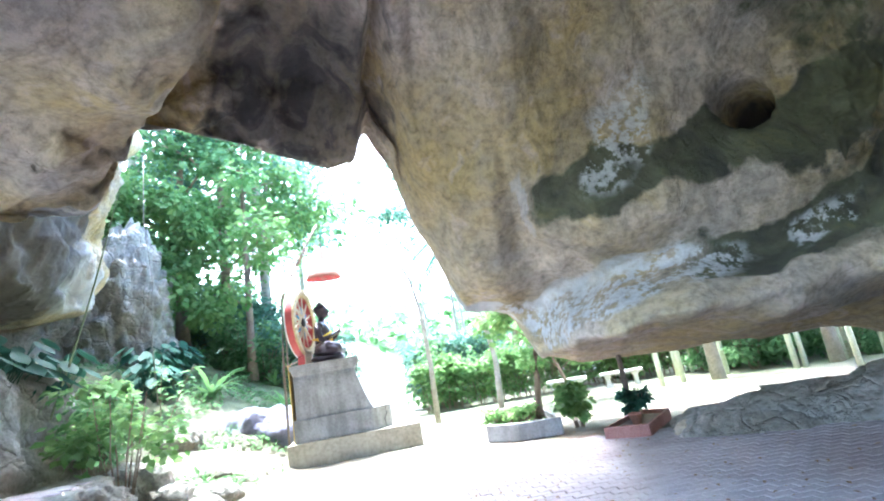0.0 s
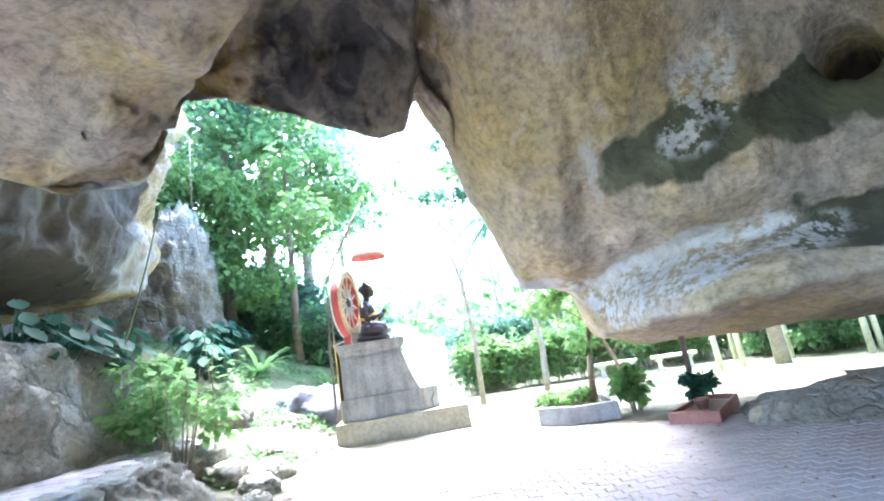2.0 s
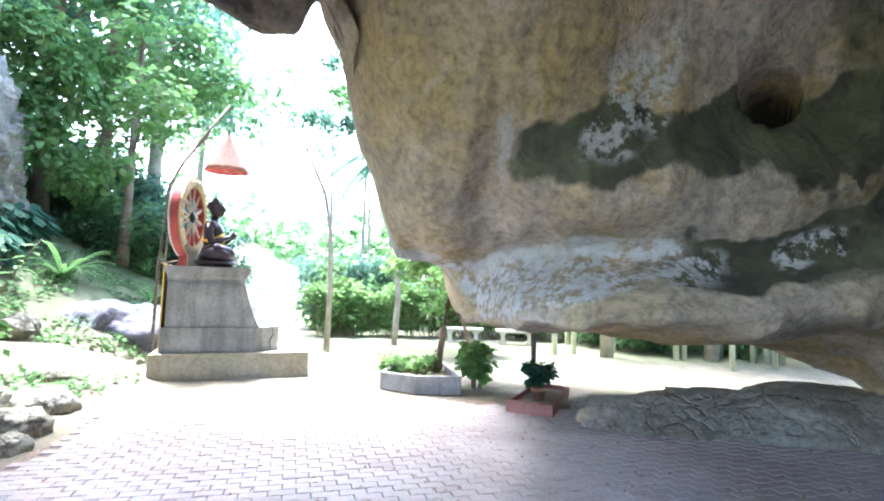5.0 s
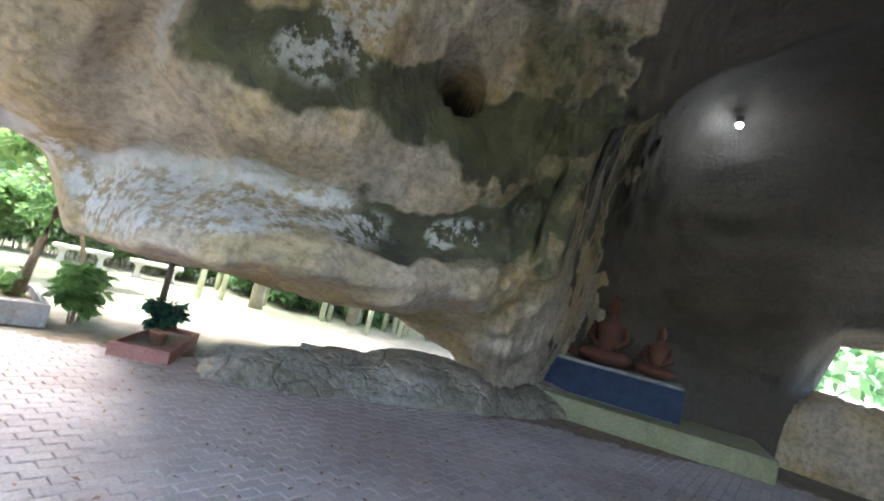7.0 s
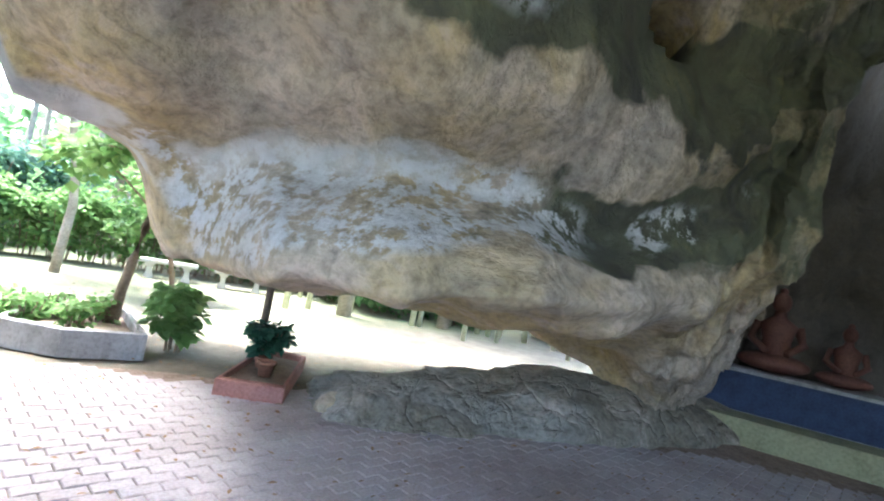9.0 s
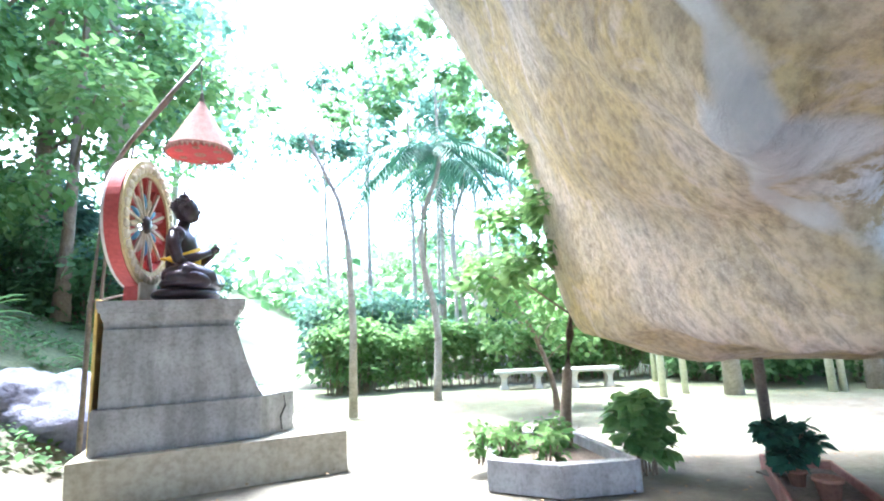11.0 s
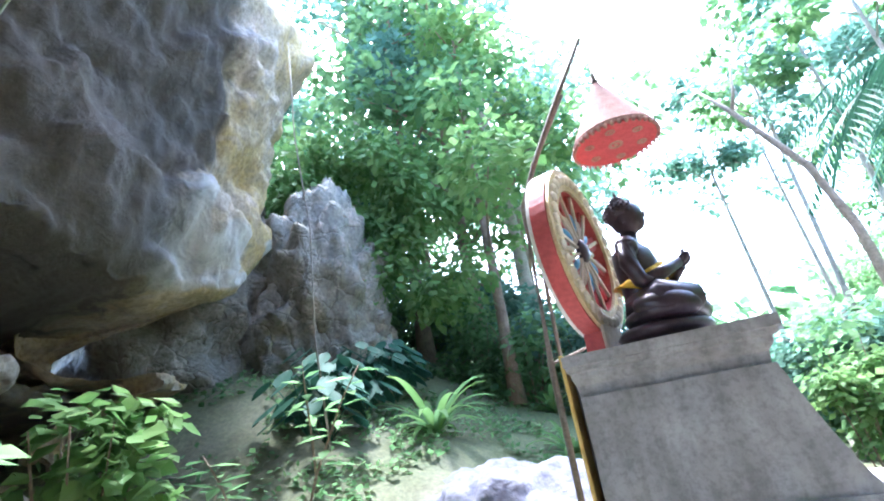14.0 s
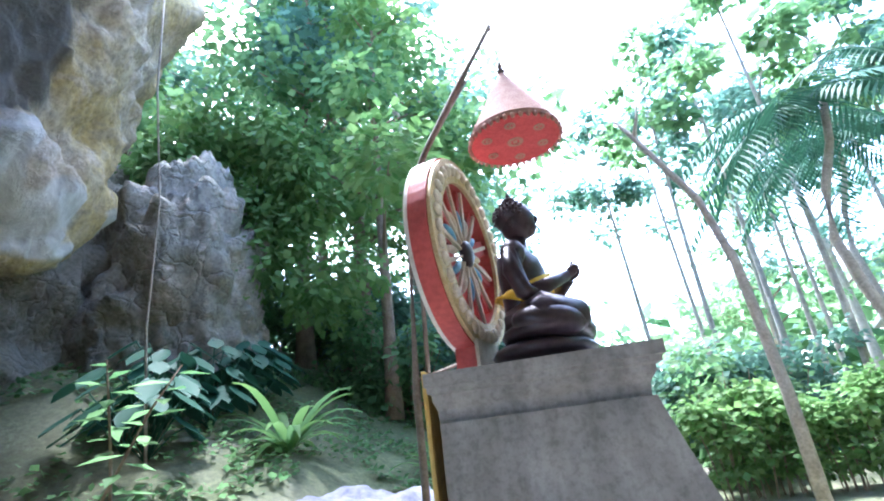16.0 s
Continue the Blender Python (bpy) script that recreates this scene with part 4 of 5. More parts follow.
def understory():
    rng = random.Random(41)
    base = {}
    for kind, material, label in (("a", LEAF, "dense green understory bush at the wood's edge"), ("b", LEAFBLUE, "bluish green understory bush at the wood's edge")):
        ob = empty("understory_bush", Matrix(), label, "bush", "understory bushes")
        bm = bmesh.new()
        for q in range(7):
            a = q * 0.9
            tube(bm, [(0.1 * math.cos(a), 0.1 * math.sin(a), 0), (0.5 * math.cos(a), 0.5 * math.sin(a), 1.2), (0.9 * math.cos(a + 0.3), 0.9 * math.sin(a), 2.3)], [0.03, 0.02, 0.008], 5)
        part("stem", bm, DARKBARK, ob)
        cl = [((rng.uniform(-1.1, 1.1), rng.uniform(-1.1, 1.1), rng.uniform(0.5, 2.9)), rng.uniform(0.4, 0.75)) for _ in range(20)]
        me = leaves_mesh("foliage", cl, 1900, 0.2, rng, 0.3, 0.7)
        me.materials.append(material)
        c = new("foliage", me)
        c.parent = ob
        base[kind] = ob
    for i in range(38):
        if i < 22:
            x, y = rng.uniform(-19, -5.0), 0
            y = 17.6 + 0.12 * (x + 5) + rng.uniform(-0.6, 3.5)
        else:
            x = rng.uniform(-2, 20)
            y = 21 + rng.uniform(0, 5)
        at(base["ab"[i % 2]], x, y, rng.uniform(0, 360), rng.uniform(0.75, 1.25))
    for i in range(22):
        a = radians(rng.uniform(17, 62))
        r = rng.uniform(15, 21)
        at(base["ab"[i % 2]], C0.x + r * math.sin(a), C0.y + r * math.cos(a), rng.uniform(0, 360), rng.uniform(0.6, 1.0))


understory()

# far woods close the horizon
def far_woods():
    rng = random.Random(5)
    vs, fs = [], []
    for i in range(240):
        a = radians(-95 + 200 * i / 239)
        r = rng.uniform(48, 66)
        x, y = r * math.sin(a), r * math.cos(a)
        h = rng.uniform(7, 13) * (0.75 if -12 < math.degrees(a) < 14 else 1.0)
        for _ in range(60):
            p = Vector((x + rng.gauss(0, 2.2), y + rng.gauss(0, 2.2), 1.5 + h * rng.random()))
            d = Vector((rng.gauss(0, 1), rng.gauss(0, 1), rng.gauss(-0.2, 0.5))).normalized()
            leaf_quad(vs, fs, p, d, Vector((rng.gauss(0, 0.6), rng.gauss(0, 0.6), 1)).normalized(), rng.uniform(0.9, 1.7), 0.5)
    me = bpy.data.meshes.new("far_woods")
    me.from_pydata(vs, [], fs)
    me.materials.append(LEAF)
    tagged(new("far_woods", me), "hazy green woods beyond the garden", "woods", kind="stuff")


far_woods()


def bamboo_grove():
    """Pale culms standing close together, seen below the overhang."""
    rng = random.Random(9)
    first = None
    for i in range(46):
        a = radians(rng.uniform(20, 58))
        r = rng.uniform(12.5, 20)
        x, y = C0.x + r * math.sin(a), C0.y + r * math.cos(a)
        if first is None:
            ob = empty("bamboo_culm", Matrix(), "tall pale bamboo culm in a dense grove", "bamboo", "bamboo grove")
            part("culm", tube(bmesh.new(), [(0.03 * k * k * 0.12, 0, k * 1.3) for k in range(9)], [0.085 - 0.007 * k for k in range(9)], 8), simple("pale bamboo", (0.36, 0.40, 0.26), (0.55, 0.56, 0.42), 4, 0.5), ob, smooth=True)
            cl = [((0.2 * rng.uniform(-1, 1), 0.2 * rng.uniform(-1, 1), z), 0.9) for z in (5, 6.5, 8, 9.5)]
            me = leaves_mesh("leaves", cl, 260, 0.4, rng, 0.5, 0.6, 0.12)
            me.materials.append(LEAFLIGHT)
            lv = new("leaves", me)
            lv.parent = ob
            first = ob
        at(first, x, y, rng.uniform(0, 360), rng.uniform(0.8, 1.15))


bamboo_grove()


def hedge():
    rng = random.Random(21)
    base = None
    for i in range(22):
        f = i / 21
        x, y = -1.6 + 12.6 * f, 18.6 - 1.3 * f + 0.4 * math.sin(5 * f)
        if base is None:
            ob = empty("hedge_shrub", Matrix(), "leafy light green hedge shrub on thin stems", "shrub", "hedge shrubs along the lawn")
            bm = bmesh.new()
            for k in range(9):
                a = k * 0.8
                tube(bm, [(0.25 * math.cos(a), 0.2 * math.sin(a), 0), (0.35 * math.cos(a + 0.3), 0.3 * math.sin(a), 0.8), (0.5 * math.cos(a), 0.4 * math.sin(a), 1.5)], [0.018, 0.014, 0.006], 5)
            part("stem", bm, DARKBARK, ob)
            cl = [((rng.uniform(-0.5, 0.5), rng.uniform(-0.4, 0.4), rng.uniform(0.6, 1.75)), rng.uniform(0.25, 0.42)) for _ in range(16)]
            me = leaves_mesh("foliage", cl, 1300, 0.15, rng, 0.2, 0.7)
            me.materials.append(LEAFLIGHT)
            c = new("foliage", me)
            c.parent = ob
            base = ob
        at(base, x, y, rng.uniform(0, 360), rng.uniform(0.85, 1.15))


hedge()


def palm(x, y, h, label="slender palm with a drooping crown of fronds", s=1.0):
    rng = random.Random(31)
    ob = empty("palm_tree", pose(x, y, ground_z(x, y) - 0.1), label, "palm tree")
    part("trunk", tube(bmesh.new(), [(0.05 * k * math.sin(k), 0.02 * k, h * k / 8) for k in range(9)], [0.10 - 0.006 * k for k in range(9)], 10), BARK, ob, smooth=True)
    for k in range(13):
        a = k * 2.4
        rise = 0.9 - 0.09 * k
        sp = [Vector((math.cos(a) * s * 2.2 * f, math.sin(a) * s * 2.2 * f, h + s * (1.4 * rise * f - 1.9 * f * f))) for f in [i / 9 for i in range(10)]]
        vs, fs = [], []
        for i in range(1, 10):
            d0 = (sp[i] - sp[i - 1]).normalized()
            side = d0.cross(Vector((0, 0, 1))).normalized()
            for q in (0.0, 0.33, 0.66):
                c = sp[i - 1].lerp(sp[i], q)
                l = s * 0.62 * math.sin(math.pi * (0.12 + 0.85 * (i + q) / 10.5))
                for sg in (-1, 1):
                    leaf_quad(vs, fs, c, (side * sg + d0 * 0.5 - Vector((0, 0, 0.45))).normalized(), Vector((0, 0, 1)), l, 0.03 * s)
        i0 = len(vs)
        for p_ in sp:
            vs.extend([p_ + Vector((0, 0, 0.015)), p_ - Vector((0, 0, 0.02))])
        for i in range(9):
            fs.append((i0 + 2 * i, i0 + 2 * i + 2, i0 + 2 * i + 3, i0 + 2 * i + 1))
        me = bpy.data.meshes.new("frond")
        me.from_pydata(vs, [], fs)
        me.materials.append(LEAFDARK)
        f_ = new("frond", me)
        f_.parent = ob
    return ob


palm(0.7, 16.0, 6.0)
palm(2.3, 20.0, 7.0)
palm(5.6, 21.5, 3.0, "low young palm with arching fronds", 1.2)
palm(-13.0, 18.0, 4.5, "short palm with arching fronds at the wood's edge", 1.2)


def strap_plant(x, y, s=1.0, n=26, label="rosette plant with long strap leaves on the bank"):
    rng = random.Random(int(100 * (x + 50)))
    ob = empty("rosette_plant", pose(x, y, ground_z(x, y) - 0.02), label, "plant")
    for k in range(n):
        a = k * 2.4
        l = s * rng.uniform(0.55, 0.95)
        up = rng.uniform(0.7, 1.5) * (1 - 0.5 * k / n) + 0.35
        bm = bmesh.new()
        prev = None
        for i in range(7):
            f = i / 6
            c = Vector((math.cos(a) * l * f, math.sin(a) * l * f, l * (up * f - 0.85 * f * f)))
            w = s * 0.055 * math.sin(math.pi * (0.12 + 0.86 * f))
            sd = Vector((-math.sin(a), math.cos(a), 0)) * w
            row = [bm.verts.new(c - sd + Vector((0, 0, 0.012))), bm.verts.new(c), bm.verts.new(c + sd + Vector((0, 0, 0.012)))]
            if prev:
                bm.faces.new((prev[0], prev[1], row[1], row[0]))
                bm.faces.new((prev[1], prev[2], row[2], row[1]))
            prev = row
        part("leaf", bm, LEAFLIGHT if k % 3 else LEAF, ob, smooth=True)
    return ob


strap_plant(-6.5, 12.6, 1.05)
strap_plant(-5.3, 14.2, 0.8)
strap_plant(-6.4, 16.5, 0.8)
strap_plant(-4.9, 13.3, 0.4, 16, "small rosette plant on the grassy bank")


def big_leaf_bank():
    """Dark drooping broad leaves under the cliff, one clump a plant."""
    rng = random.Random(13)
    for i in range(19):
        x, y = -7.0 - 0.12 * i + rng.uniform(-0.4, 0.4), 11.2 + 0.22 * i + rng.uniform(-0.35, 0.35)
        z = ground_z(x, y)
        if i >= 13:
            x, y, z = -6.0 - 0.12 * (i % 3) + rng.uniform(-0.1, 0.1), 5.7 + 0.28 * (i - 13), 2.05 - 0.06 * (i - 13)
        ob = empty("broadleaf_plant", pose(x, y, z, 0, 0, rng.uniform(0, 360)), "dark bluish green drooping broadleaf plant on the bank", "plant", "broadleaf plants under the cliff")
        for k in range(14):
            a = k * 2.4
            r = rng.uniform(0.15, 0.5)
            h = rng.uniform(0.3, 0.85)
            tip = Vector((math.cos(a) * r, math.sin(a) * r, h))
            bm = bmesh.new()
            d = Vector((math.cos(a), math.sin(a), -0.75)).normalized()
            sd = Vector((-math.sin(a), math.cos(a), 0))
            l = rng.uniform(0.28, 0.46)
            ws = (0.02, 0.085, 0.11, 0.085, 0.01)
            prev = None
            for j, w in enumerate(ws):
                c = tip + d * l * j / 4
                row = [bm.verts.new(c - sd * w + Vector((0, 0, 0.02))), bm.verts.new(c), bm.verts.new(c + sd * w + Vector((0, 0, 0.02)))]
                if prev:
                    bm.faces.new((prev[0], prev[1], row[1], row[0]))
                    bm.faces.new((prev[1], prev[2], row[2], row[1]))
                prev = row
            tube(bm, [(0, 0, 0), tip * 0.6 + Vector((0, 0, 0.05)), tip], 0.008, 5)
            part("leaf", bm, LEAFDARK, ob, smooth=True)


big_leaf_bank()


def ground_cover():
    rng = random.Random(3)
    vs, fs = [], []
    for _ in range(26000):
        y = rng.uniform(4.5, 19)
        k = rng.uniform(0.3, 8.5) if rng.random() < 0.8 else rng.uniform(0.1, 3)
        x = slope_start(y) - k
        if fbm((x, y, 0), 0.8, 3) < -0.02 + 0.25 * (y < 8):
            continue
        p = Vector((x, y, ground_z(x, y) + rng.uniform(0.0, 0.10)))
        d = Vector((rng.gauss(0, 1), rng.gauss(0, 1), rng.uniform(0.1, 0.9))).normalized()
        l = rng.uniform(0.05, 0.13)
        leaf_quad(vs, fs, p, d, Vector((rng.gauss(0, 0.4), rng.gauss(0, 0.4), 1)).normalized(), l, l * 0.35)
    me = bpy.data.meshes.new("ground_cover")
    me.from_pydata(vs, [], fs)
    me.materials.append(LEAF)
    tagged(new("ground_cover", me), "low green creepers over the stony bank", "creepers", kind="stuff")
    vs, fs = [], []
    for _ in range(1800):
        x, y = rng.uniform(-4.2, 8), rng.uniform(3, 17)
        p = Vector((x, y, ground_z(x, y) + 0.045))
        a = rng.uniform(0, 6.3)
        leaf_quad(vs, fs, p, Vector((math.cos(a), math.sin(a), 0.05)), Vector((rng.gauss(0, 0.2), rng.gauss(0, 0.2), 1)).normalized(), rng.uniform(0.03, 0.075), 0.016)
    me = bpy.data.meshes.new("fallen_leaves")
    me.from_pydata(vs, [], fs)
    me.materials.append(simple("dry brown leaves", (0.16, 0.09, 0.04), (0.34, 0.22, 0.11), 9, 0.9))
    tagged(new("fallen_leaves", me), "dry brown fallen leaves scattered on the ground", "leaves", kind="stuff")


ground_cover()


def vines():
    """Green curtains hanging over the cliff top."""
    rng = random.Random(8)
    cl = []
    for i in range(70):
        f = rng.random()
        x, y = -7.4 - 3.0 * f + rng.uniform(-0.4, 0.4), 13.6 + 2.0 * (1 - f) + rng.uniform(-0.6, 0.6)
        cl.append(((x, y, rng.uniform(4.6, 8.8) - 0.6 * (1 - f)), rng.uniform(0.3, 0.75)))
    me = leaves_mesh("hanging_vines", cl, 9000, 0.17, rng, 0.75, 0.9)
    me.materials.append(LEAFLIGHT)
    tagged(new("hanging_vines", me), "light green creepers hanging over the cliff top", "creepers", kind="stuff")
    bm = bmesh.new()
    tube(bm, [(-7.0, 10.9, 7.6), (-7.1, 11.0, 6.0), (-6.95, 11.05, 4.4), (-7.05, 11.1, 3.0), (-7.0, 11.2, 1.5)], [0.010, 0.012, 0.010, 0.014, 0.016], 7)
    ob = make("liana", bm, BARK, True)
    tagged(ob, "long pale liana hanging down from the rock lip", "vine")


vines()


def sapling(x, y, h, rz, label="thin sapling with a few broad light green leaves", n=14):
    rng = random.Random(int(x * 100 + y * 37))
    ob = empty("sapling", pose(x, y, ground_z(x, y) - 0.03, 0, 0, rz), label, "plant", "saplings on the bank")
    part("stem", tube(bmesh.new(), [(0, 0, 0), (0.12 * h, 0.02, 0.4 * h), (0.3 * h, 0.05, 0.8 * h), (0.42 * h, 0.08, h)], [0.014, 0.012, 0.009, 0.005], 6), DARKBARK, ob, smooth=True)
    vs, fs = [], []
    for k in range(n):
        f = 0.45 + 0.55 * k / n
        c = Vector((0.42 * h * f ** 1.3, 0.08 * f, h * f))
        a = k * 2.4
        leaf_quad(vs, fs, c, Vector((math.cos(a), math.sin(a), rng.uniform(-0.2, 0.5))).normalized(), Vector((0, 0, 1)), rng.uniform(0.18, 0.34), 0.055)
    me = bpy.data.meshes.new("leaves")
    me.from_pydata(vs, [], fs)
    me.materials.append(LEAF)
    l_ = new("leaves", me)
    l_.parent = ob
    return ob


def leaning_culm(a, b):
    ob = make("leaning_bamboo", tube(bmesh.new(), [Vector(a).lerp(Vector(b), i / 8) + Vector((0.10 * math.sin(i * 0.4), 0, 0)) for i in range(9)], [0.02 - 0.0017 * i for i in range(9)], 7), simple("green bamboo stem", (0.10, 0.13, 0.05), (0.22, 0.25, 0.11), 5, 0.5), True)
    tagged(ob, "long thin leaning bamboo stem on the bank", "bamboo", "leaning bamboo stems")


leaning_culm((-6.0, 6.6, 0.6), (-5.3, 7.6, 5.2))

for q in ((-6.2, 10.0, 1.5, 30), (-6.0, 9.5, 1.1, 200), (-6.3, 9.1, 0.9, 100), (-6.6, 10.6, 1.2, 300)):
    sapling(*q)


def dead_tree():
    ob = empty("bare_tree", pose(-1.15, 14.4, 0), "bare pale tree trunk forked at the top", "tree")
    part("trunk", tube(bmesh.new(), [(0, 0, 0), (0.03, 0, 1.6), (-0.03, 0, 3.2), (-0.2, 0, 4.1), (-0.75, 0, 5.3), (-1.0, 0.05, 5.8)], [0.085, 0.07, 0.06, 0.05, 0.035, 0.015], 10), BARK, ob, smooth=True)
    part("branch", tube(bmesh.new(), [(-0.72, 0, 5.22), (-0.60, 0, 5.55), (-0.5, 0, 6.0)], [0.035, 0.022, 0.01], 7), BARK, ob, smooth=True)


dead_tree()


# ---- garden furniture ----
def planter(poly, h, wall, mat_, name_label, m):
    ob = empty("planter", m, name_label, "planter")
    n = len(poly)
    c = Vector((sum(p[0] for p in poly) / n, sum(p[1] for p in poly) / n))
    inner = [Vector(p).lerp(c, wall / (Vector(p) - c).length * 1.5) for p in poly]
    for k in range(n):
        a, b, d, e = Vector(poly[k]), Vector(poly[(k + 1) % n]), inner[(k + 1) % n], inner[k]
        bm = loop_solid(bmesh.new(), [[(*q, z) for q in (a, b, d, e)] for z in (-0.02, h)])
        bmesh.ops.bevel(bm, geom=bm.edges[:], offset=0.008, segments=1, affect="EDGES")
        part("kerb", bm, mat_, ob)
    bm = bmesh.new()
    loop_solid(bm, [[(*q, z) for q in inner] for z in (-0.02, h * 0.6)])
    bmesh.ops.triangulate(bm, faces=bm.faces[:])
    part("soil", bm, SOIL, ob, "dry brown soil")
    return ob


planter([(0, 0), (0.56, -0.34), (1.35, 0.95), (0.95, 1.35)], 0.16, 0.07, BRICKRED, "low red-brown tapered brick planter on the paving", pose(1.76, 7.86, 0))
planter([(-0.55, 0.45), (0.0, 0.0), (0.75, -0.05), (0.75, 1.5), (-0.2, 1.6)], 0.27, 0.08, CONCRETE, "grey concrete edged planter full of young plants", pose(0.62, 9.12, 0))


def potted(x, y, z, s):
    ob = empty("flower_pot", pose(x, y, z), "dark terracotta flower pot on the planter soil", "pot", "pots in the planter")
    part("pot", lathe(bmesh.new(), [(0.07 * s, 0), (0.10 * s, 0.16 * s), (0.115 * s, 0.16 * s), (0.115 * s, 0.19 * s), (0.095 * s, 0.19 * s), (0.09 * s, 0.17 * s)], 20), TERRA, ob, smooth=True)


potted(2.35, 8.15, 0.085, 0.9)
potted(2.42, 8.5, 0.085, 0.7)


def bush(x, y, s, material, label, n=900, leaf=0.12, seed=1, h=1.0, z=0.0):
    rng = random.Random(seed)
    ob = empty("bush", pose(x, y, ground_z(x, y) + z), label, "bush")
    bm = bmesh.new()
    for k in range(8):
        a = k * 0.8
        tube(bm, [(0.08 * math.cos(a), 0.08 * math.sin(a), 0), (0.2 * s * math.cos(a), 0.2 * s * math.sin(a), 0.5 * s * h), (0.34 * s * math.cos(a + 0.3), 0.34 * s * math.sin(a), s * h)], [0.014, 0.01, 0.005], 5)
    part("stem", bm, DARKBARK, ob)
    cl = [((rng.uniform(-0.4, 0.4) * s, rng.uniform(-0.4, 0.4) * s, s * h * rng.uniform(0.45, 1.1)), s * rng.uniform(0.15, 0.28)) for _ in range(12)]
    me = leaves_mesh("foliage", cl, n, leaf, rng, 0.15, 0.7)
    me.materials.append(material)
    c = new("foliage", me)
    c.parent = ob
    return ob


bush(2.55, 8.72, 0.40, LEAFDARK, "dark green bush growing round the post", 700, 0.10, 4, 1.0, 0.1)
bush(1.75, 9.6, 0.5, LEAFLIGHT, "upright yellow-green shrub beside the path", 600, 0.14, 5, 1.3)
bush(-4.75, 6.75, 1.15, LEAFLIGHT, "tall thin-leaved green bush at the end of the terrace", 620, 0.12, 31, 1.35)
bush(-5.5, 7.3, 1.0, LEAF, "leafy green bush on the stony bank", 620, 0.13, 32, 1.2)
bush(-6.3, 8.4, 1.1, LEAFLIGHT, "light green leafy bush on the stony bank", 700, 0.14, 33, 1.2)
for i, (x, y) in enumerate(((0.35, 9.75), (0.75, 9.6), (1.0, 10.2), (0.55, 10.3), (0.2, 10.1))):
    bush(x, y, 0.34, LEAFLIGHT, "young green plant in the planter bed", 130, 0.09, 20 + i, 1.0, 0.12)
GT = tree(12, 3.4, 1.15, LEAFLIGHT, DARKBARK, 2200, 0.13, 0.36, 0.055, 0.06, "small light green tree in the concrete planter")
GT.matrix_basis = pose(1.2, 10.1, 0.1)
GT2 = tree(14, 2.6, 1.1, LEAFLIGHT, DARKBARK, 1800, 0.12, 0.30, 0.04, -0.1, "small feathery light green tree by the lawn")
GT2.matrix_basis = pose(2.3, 13.4, 0)


def post():
    ob = empty("lamp_post", pose(2.5, 8.82, 0), "dark steel post standing in the planter bed", "post")
    part("post", tube(bmesh.new(), [(0, 0, -0.02), (0, 0, 3.4)], 0.045, 14), STEEL, ob, smooth=True)
    part("base_plate", boxed(-0.1, 0.1, -0.1, 0.1, 0.09, 0.11, bev=0.004), STEEL, ob)


post()


def bench(x, y, rz):
    ob = empty("bench", pose(x, y, ground_z(x, y) + 0.0, 0, 0, rz), "pale concrete garden bench on two legs", "bench", "garden benches")
    part("seat", boxed(-0.65, 0.65, -0.21, 0.21, 0.38, 0.47, bev=0.025), BENCHMAT, ob)
    for s in (-1, 1):
        bm = bmesh.new()
        loop_solid(bm, [[(s * 0.42 - w, -0.14, z), (s * 0.42 + w, -0.14, z), (s * 0.42 + w, 0.14, z), (s * 0.42 - w, 0.14, z)] for w, z in ((0.12, -0.02), (0.06, 0.14), (0.06, 0.28), (0.13, 0.38))])
        part("leg", bm, BENCHMAT, ob)


bench(3.0, 17.0, -12)
bench(4.6, 16.4, -16)


def pavilion():
    ob = empty("pavilion", pose(4.3, 20.4, 0, 0, 0, -14), "small open white pavilion with steps beyond the path", "pavilion")
    part("floor_slab", boxed(-1.5, 1.5, 0, 2.4, 0.0, 0.75), BENCHMAT, ob)
    for k in range(4):
        part("step", boxed(-0.7, 0.7, -0.3 * (4 - k), -0.3 * (3 - k) + 0.002, 0.0, 0.18 * (k + 1)), BENCHMAT, ob)
    for sx in (-1.4, 1.4):
        for y in (0.1, 2.3):
            part("post", boxed(sx - 0.07, sx + 0.07, y - 0.07, y + 0.07, 0.75, 2.9), WHITEPAINT, ob)
    for sx in (-0.78, 0.78):
        part("handrail", tube(bmesh.new(), [(sx, -1.2, 0.8), (sx, 0, 1.55)], 0.035, 8), WOOD, ob)
    part("sign_board", boxed(-0.6, 0.6, -0.06, 0.0, 2.45, 2.72), WOOD, ob, "dark board under the eaves")
    bm = bmesh.new()
    loop_solid(bm, [[(-2, -0.5, 2.9), (2, -0.5, 2.9), (2, 2.9, 2.9), (-2, 2.9, 2.9)], [(-2, -0.5, 3.0), (2, -0.5, 3.0), (2, 2.9, 3.0), (-2, 2.9, 3.0)], [(-1.2, 1.1, 3.9), (1.2, 1.1, 3.9), (1.2, 1.3, 3.9), (-1.2, 1.3, 3.9)]])
    part("roof", bm, WHITEPAINT, ob)


pavilion()

# ---- altar in the dark chamber ----
def altar():
    ob = empty("altar", pose(8.5, 5.3, 0, 0, 0, -68), "low stone altar platform with a blue cloth front", "altar")
    part("platform", boxed(-2.2, 2.6, -0.55, 1.1, -0.02, 0.34, bev=0.03), ALTARSTONE, ob, "pale yellow-green plinth")
    part("table", boxed(-1.3, 1.3, 0.0, 0.8, 0.34, 0.95, bev=0.02), CONCRETE, ob)
    part("cloth", boxed(-1.32, 1.32, -0.03, -0.005, 0.36, 0.90, bev=0.004), CLOTHBLUE, ob, "dark blue painted front")


altar()


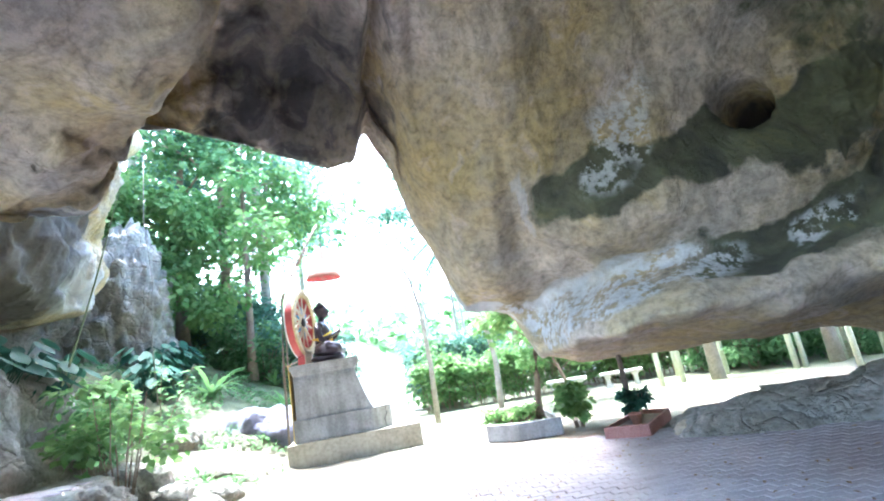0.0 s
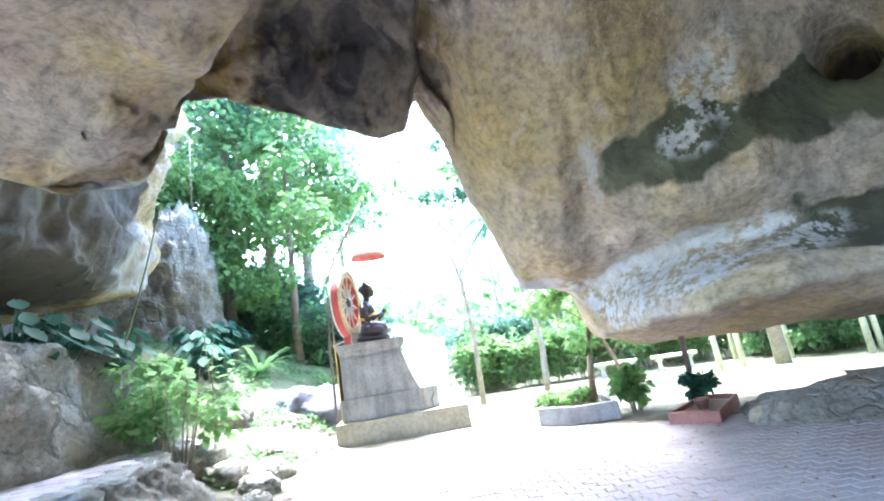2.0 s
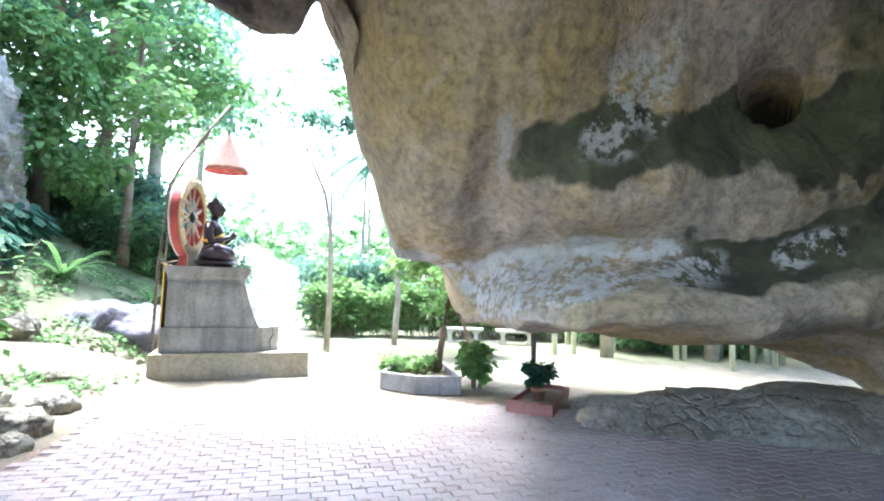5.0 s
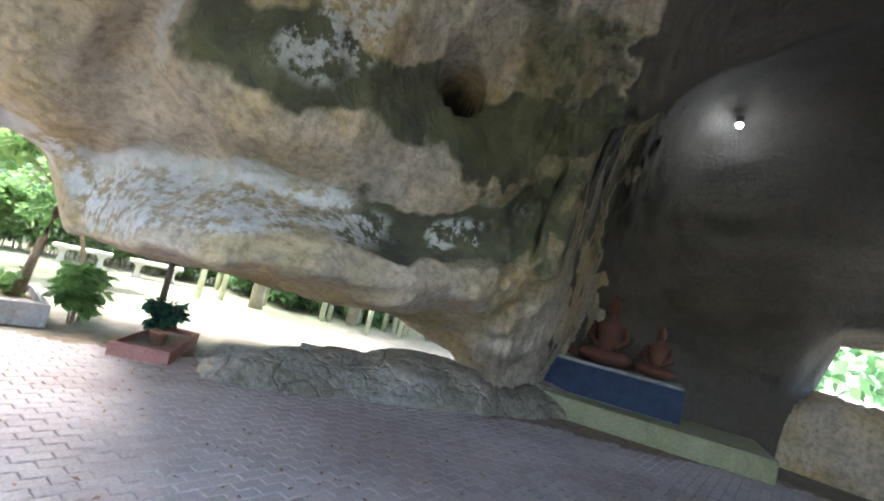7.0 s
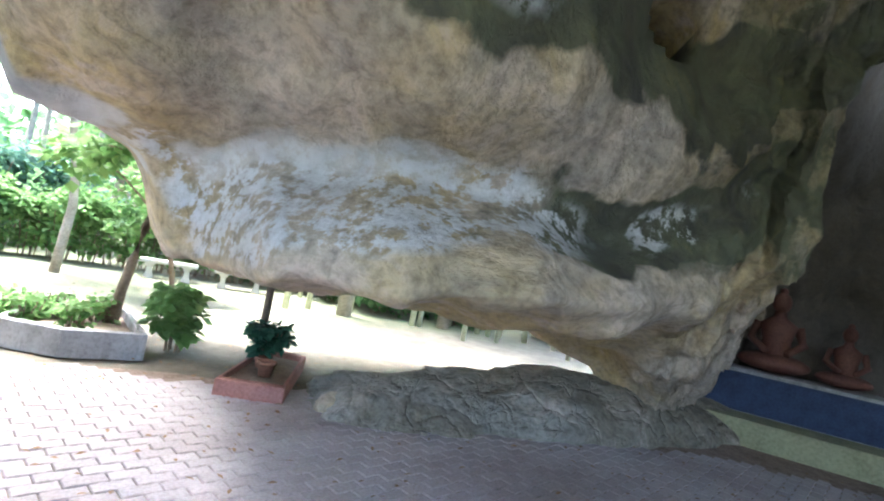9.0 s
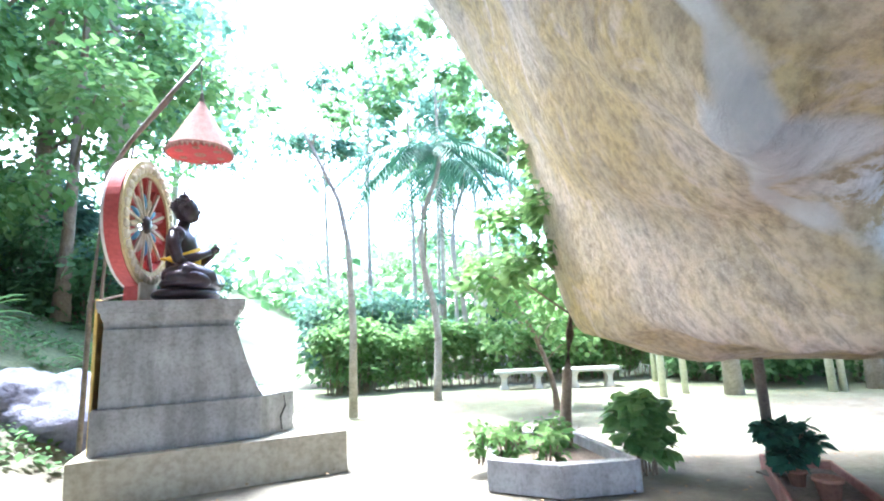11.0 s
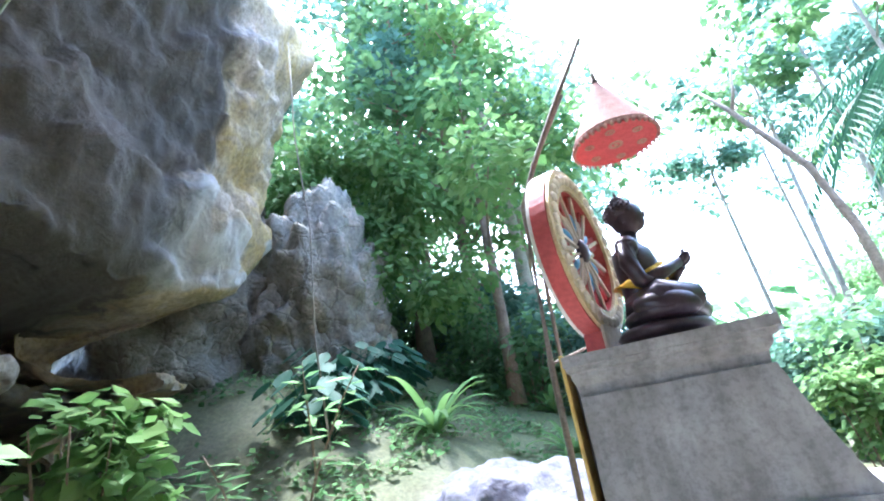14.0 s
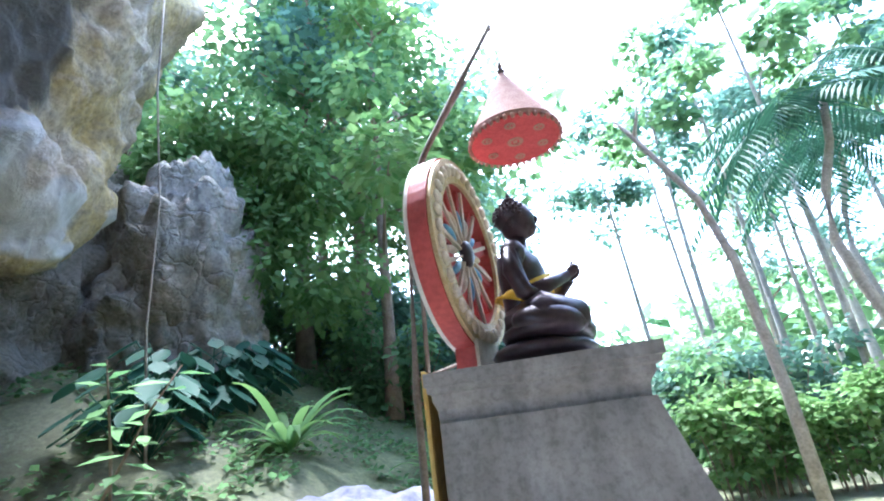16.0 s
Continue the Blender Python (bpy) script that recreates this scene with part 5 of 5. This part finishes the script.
def seated_figure(x, y, z, s, m_):
    bm = bmesh.new()
    ball(bm, (0, 0, 0.12 * s), (0.30 * s, 0.38 * s, 0.12 * s))
    lathe(bm, [(0.17 * s, 0.1 * s), (0.15 * s, 0.4 * s), (0.2 * s, 0.58 * s), (0.07 * s, 0.68 * s), (0.06 * s, 0.74 * s)], 18)
    ball(bm, (0, 0, 0.85 * s), (0.1 * s, 0.1 * s, 0.13 * s))
    ball(bm, (0, 0, 0.99 * s), 0.045 * s)
    for k in (-1, 1):
        tube(bm, [(0, k * 0.2 * s, 0.58 * s), (-0.03 * s, k * 0.27 * s, 0.38 * s), (-0.16 * s, k * 0.1 * s, 0.25 * s)], [0.06 * s, 0.05 * s, 0.04 * s], 10)
    ob = make("statue", bm, m_, True)
    ob.matrix_world = pose(x, y, z, 0, 0, 22)
    tagged(ob, "seated figure in dull red on the dark altar", "statue", "altar statues")


seated_figure(9.05, 5.55, 0.95, 1.25, FIGRED)
seated_figure(8.65, 6.3, 0.95, 0.95, FIGRED)
seated_figure(9.35, 4.75, 0.95, 0.9, FIGRED)


def spot_lamp(x, y, z, power):
    ob = empty("spot_lamp", pose(x, y, z), "small lit spotlight fixed to the cave wall", "lamp", "cave spotlights")
    part("housing", lathe(bmesh.new(), [(0.05, 0.03), (0.06, 0.05), (0.06, 0.14), (0.03, 0.16)], 16), BLACK, ob, smooth=True)
    part("bulb", ball(bmesh.new(), (0, 0, 0), (0.05, 0.05, 0.045), seg=12), GLOW, ob, "glowing white bulb", True)
    l = new("lamp_light", bpy.data.lights.new("lamp_light", "POINT"))
    l.data.energy, l.data.shadow_soft_size, l.data.color = power, 0.08, (0.9, 0.95, 1.0)
    l.location = (x - 0.15, y - 0.1, z - 0.1)


spot_lamp(8.75, 4.0, 5.35, 0.25)
spot_lamp(10.3, 1.2, 3.6, 0.3)

# ---- paving of interlocking stones ----
def paving():
    L, Wd, g = 0.225, 0.115, 0.005
    prof = [(-L / 2, 0.0), (-L / 4, 0.008), (0, 0.0), (L / 4, -0.008), (L / 2, 0.0)]
    top = [(x, Wd / 2 + y) for x, y in prof]
    bot = [(x, -Wd / 2 + y) for x, y in reversed(prof)]
    out = top + bot
    shape = [(x * (1 - g / L * 1.6), y * (1 - g / Wd * 1.2)) for x, y in out]
    inner = [(x * 0.95, y * 0.90) for x, y in shape]
    n = len(shape)

    def stone(cx, cy, ca, sa, z):
        def tr(p, h):
            return (cx + p[0] * ca - p[1] * sa, cy + p[0] * sa + p[1] * ca, z + h)
        v = [tr(p, -0.03) for p in shape] + [tr(p, 0.0) for p in shape] + [tr(p, 0.006) for p in inner]
        f = [tuple(range(2 * n, 3 * n))[::-1]]
        for i in range(n):
            j = (i + 1) % n
            f += [(i, j, n + j, n + i), (n + i, n + j, 2 * n + j, 2 * n + i)]
        return v, [q[::-1] for q in f]

    pav = empty("pavement", Matrix(), "grey interlocking zigzag paving stones with open joints", "paving")
    tagged(pav, kind="structure")
    bed = bmesh.new()
    loop_solid(bed, [[(-3.5, -6, z), (9.6, -6, z), (9.6, 6.2, z), (3.2, 7.6, z), (1.6, 8.6, z), (-0.3, 9.2, z), (-2.2, 9.0, z), (-3.4, 8.0, z)] for z in (-0.06, -0.012)])
    part("bed", bed, SOIL, pav)
    a0 = radians(8)
    ca, sa = math.cos(a0), math.sin(a0)
    me0 = None
    vs, fs, count = [], [], 0
    rng = random.Random(4)
    for r in range(-60, 100):
        for c in range(-40, 60):
            u, w = (c + 0.5 * (r % 2)) * L, r * Wd
            x, y = u * ca - w * sa, u * sa + w * ca
            edge = 9.0 - 0.22 * max(0, x) - 0.05 * x * x * (x > 0) + 0.12 * math.sin(3 * x)
            left = -3.35 + 0.10 * math.sin(2.1 * y) - 0.0 * y
            if not (left < x < 9.4 and -5.8 < y < edge - 0.1) or (x > 3.0 and y > 6.9):
                continue
            z = -0.004 + rng.gauss(0, 0.0016)
            if 4.0 < y < 7.0 and -1.6 < x < 1.4 and count < 300:
                if me0 is None:
                    v, f = stone(0, 0, ca, sa, 0)
                    me0 = bpy.data.meshes.new("paving_stone")
                    me0.from_pydata(v, [], f)
                    me0.materials.append(PAVER)
                ob = new("paving_stone", me0)
                ob.location = (x, y, z)
                ob.parent = pav
                count += 1
            else:
                v, f = stone(x, y, ca, sa, z)
                k = len(vs)
                vs += v
                fs += [tuple(q + k for q in t) for t in f]
    for r in range(-20, 64):
        for c in range(-36, -12):
            x, y = (c + 0.5 * (r % 2)) * L, r * Wd
            if x > -4.05 - 0.22 * max(0, y - 3.6) or y > 6.2 + 0.4 * (x + 4) or x < -6.4:
                continue
            v, f = stone(x, y, 1.0, 0.0, 0.812 + rng.gauss(0, 0.002))
            k = len(vs)
            vs += v
            fs += [tuple(q + k for q in t) for t in f]
    me = bpy.data.meshes.new("paving_stones")
    me.from_pydata(vs, [], fs)
    me.materials.append(PAVER)
    ob = new("paving_stones", me)
    ob.parent = pav
    tagged(ob, "grey interlocking paving stones", kind="stuff")


paving()
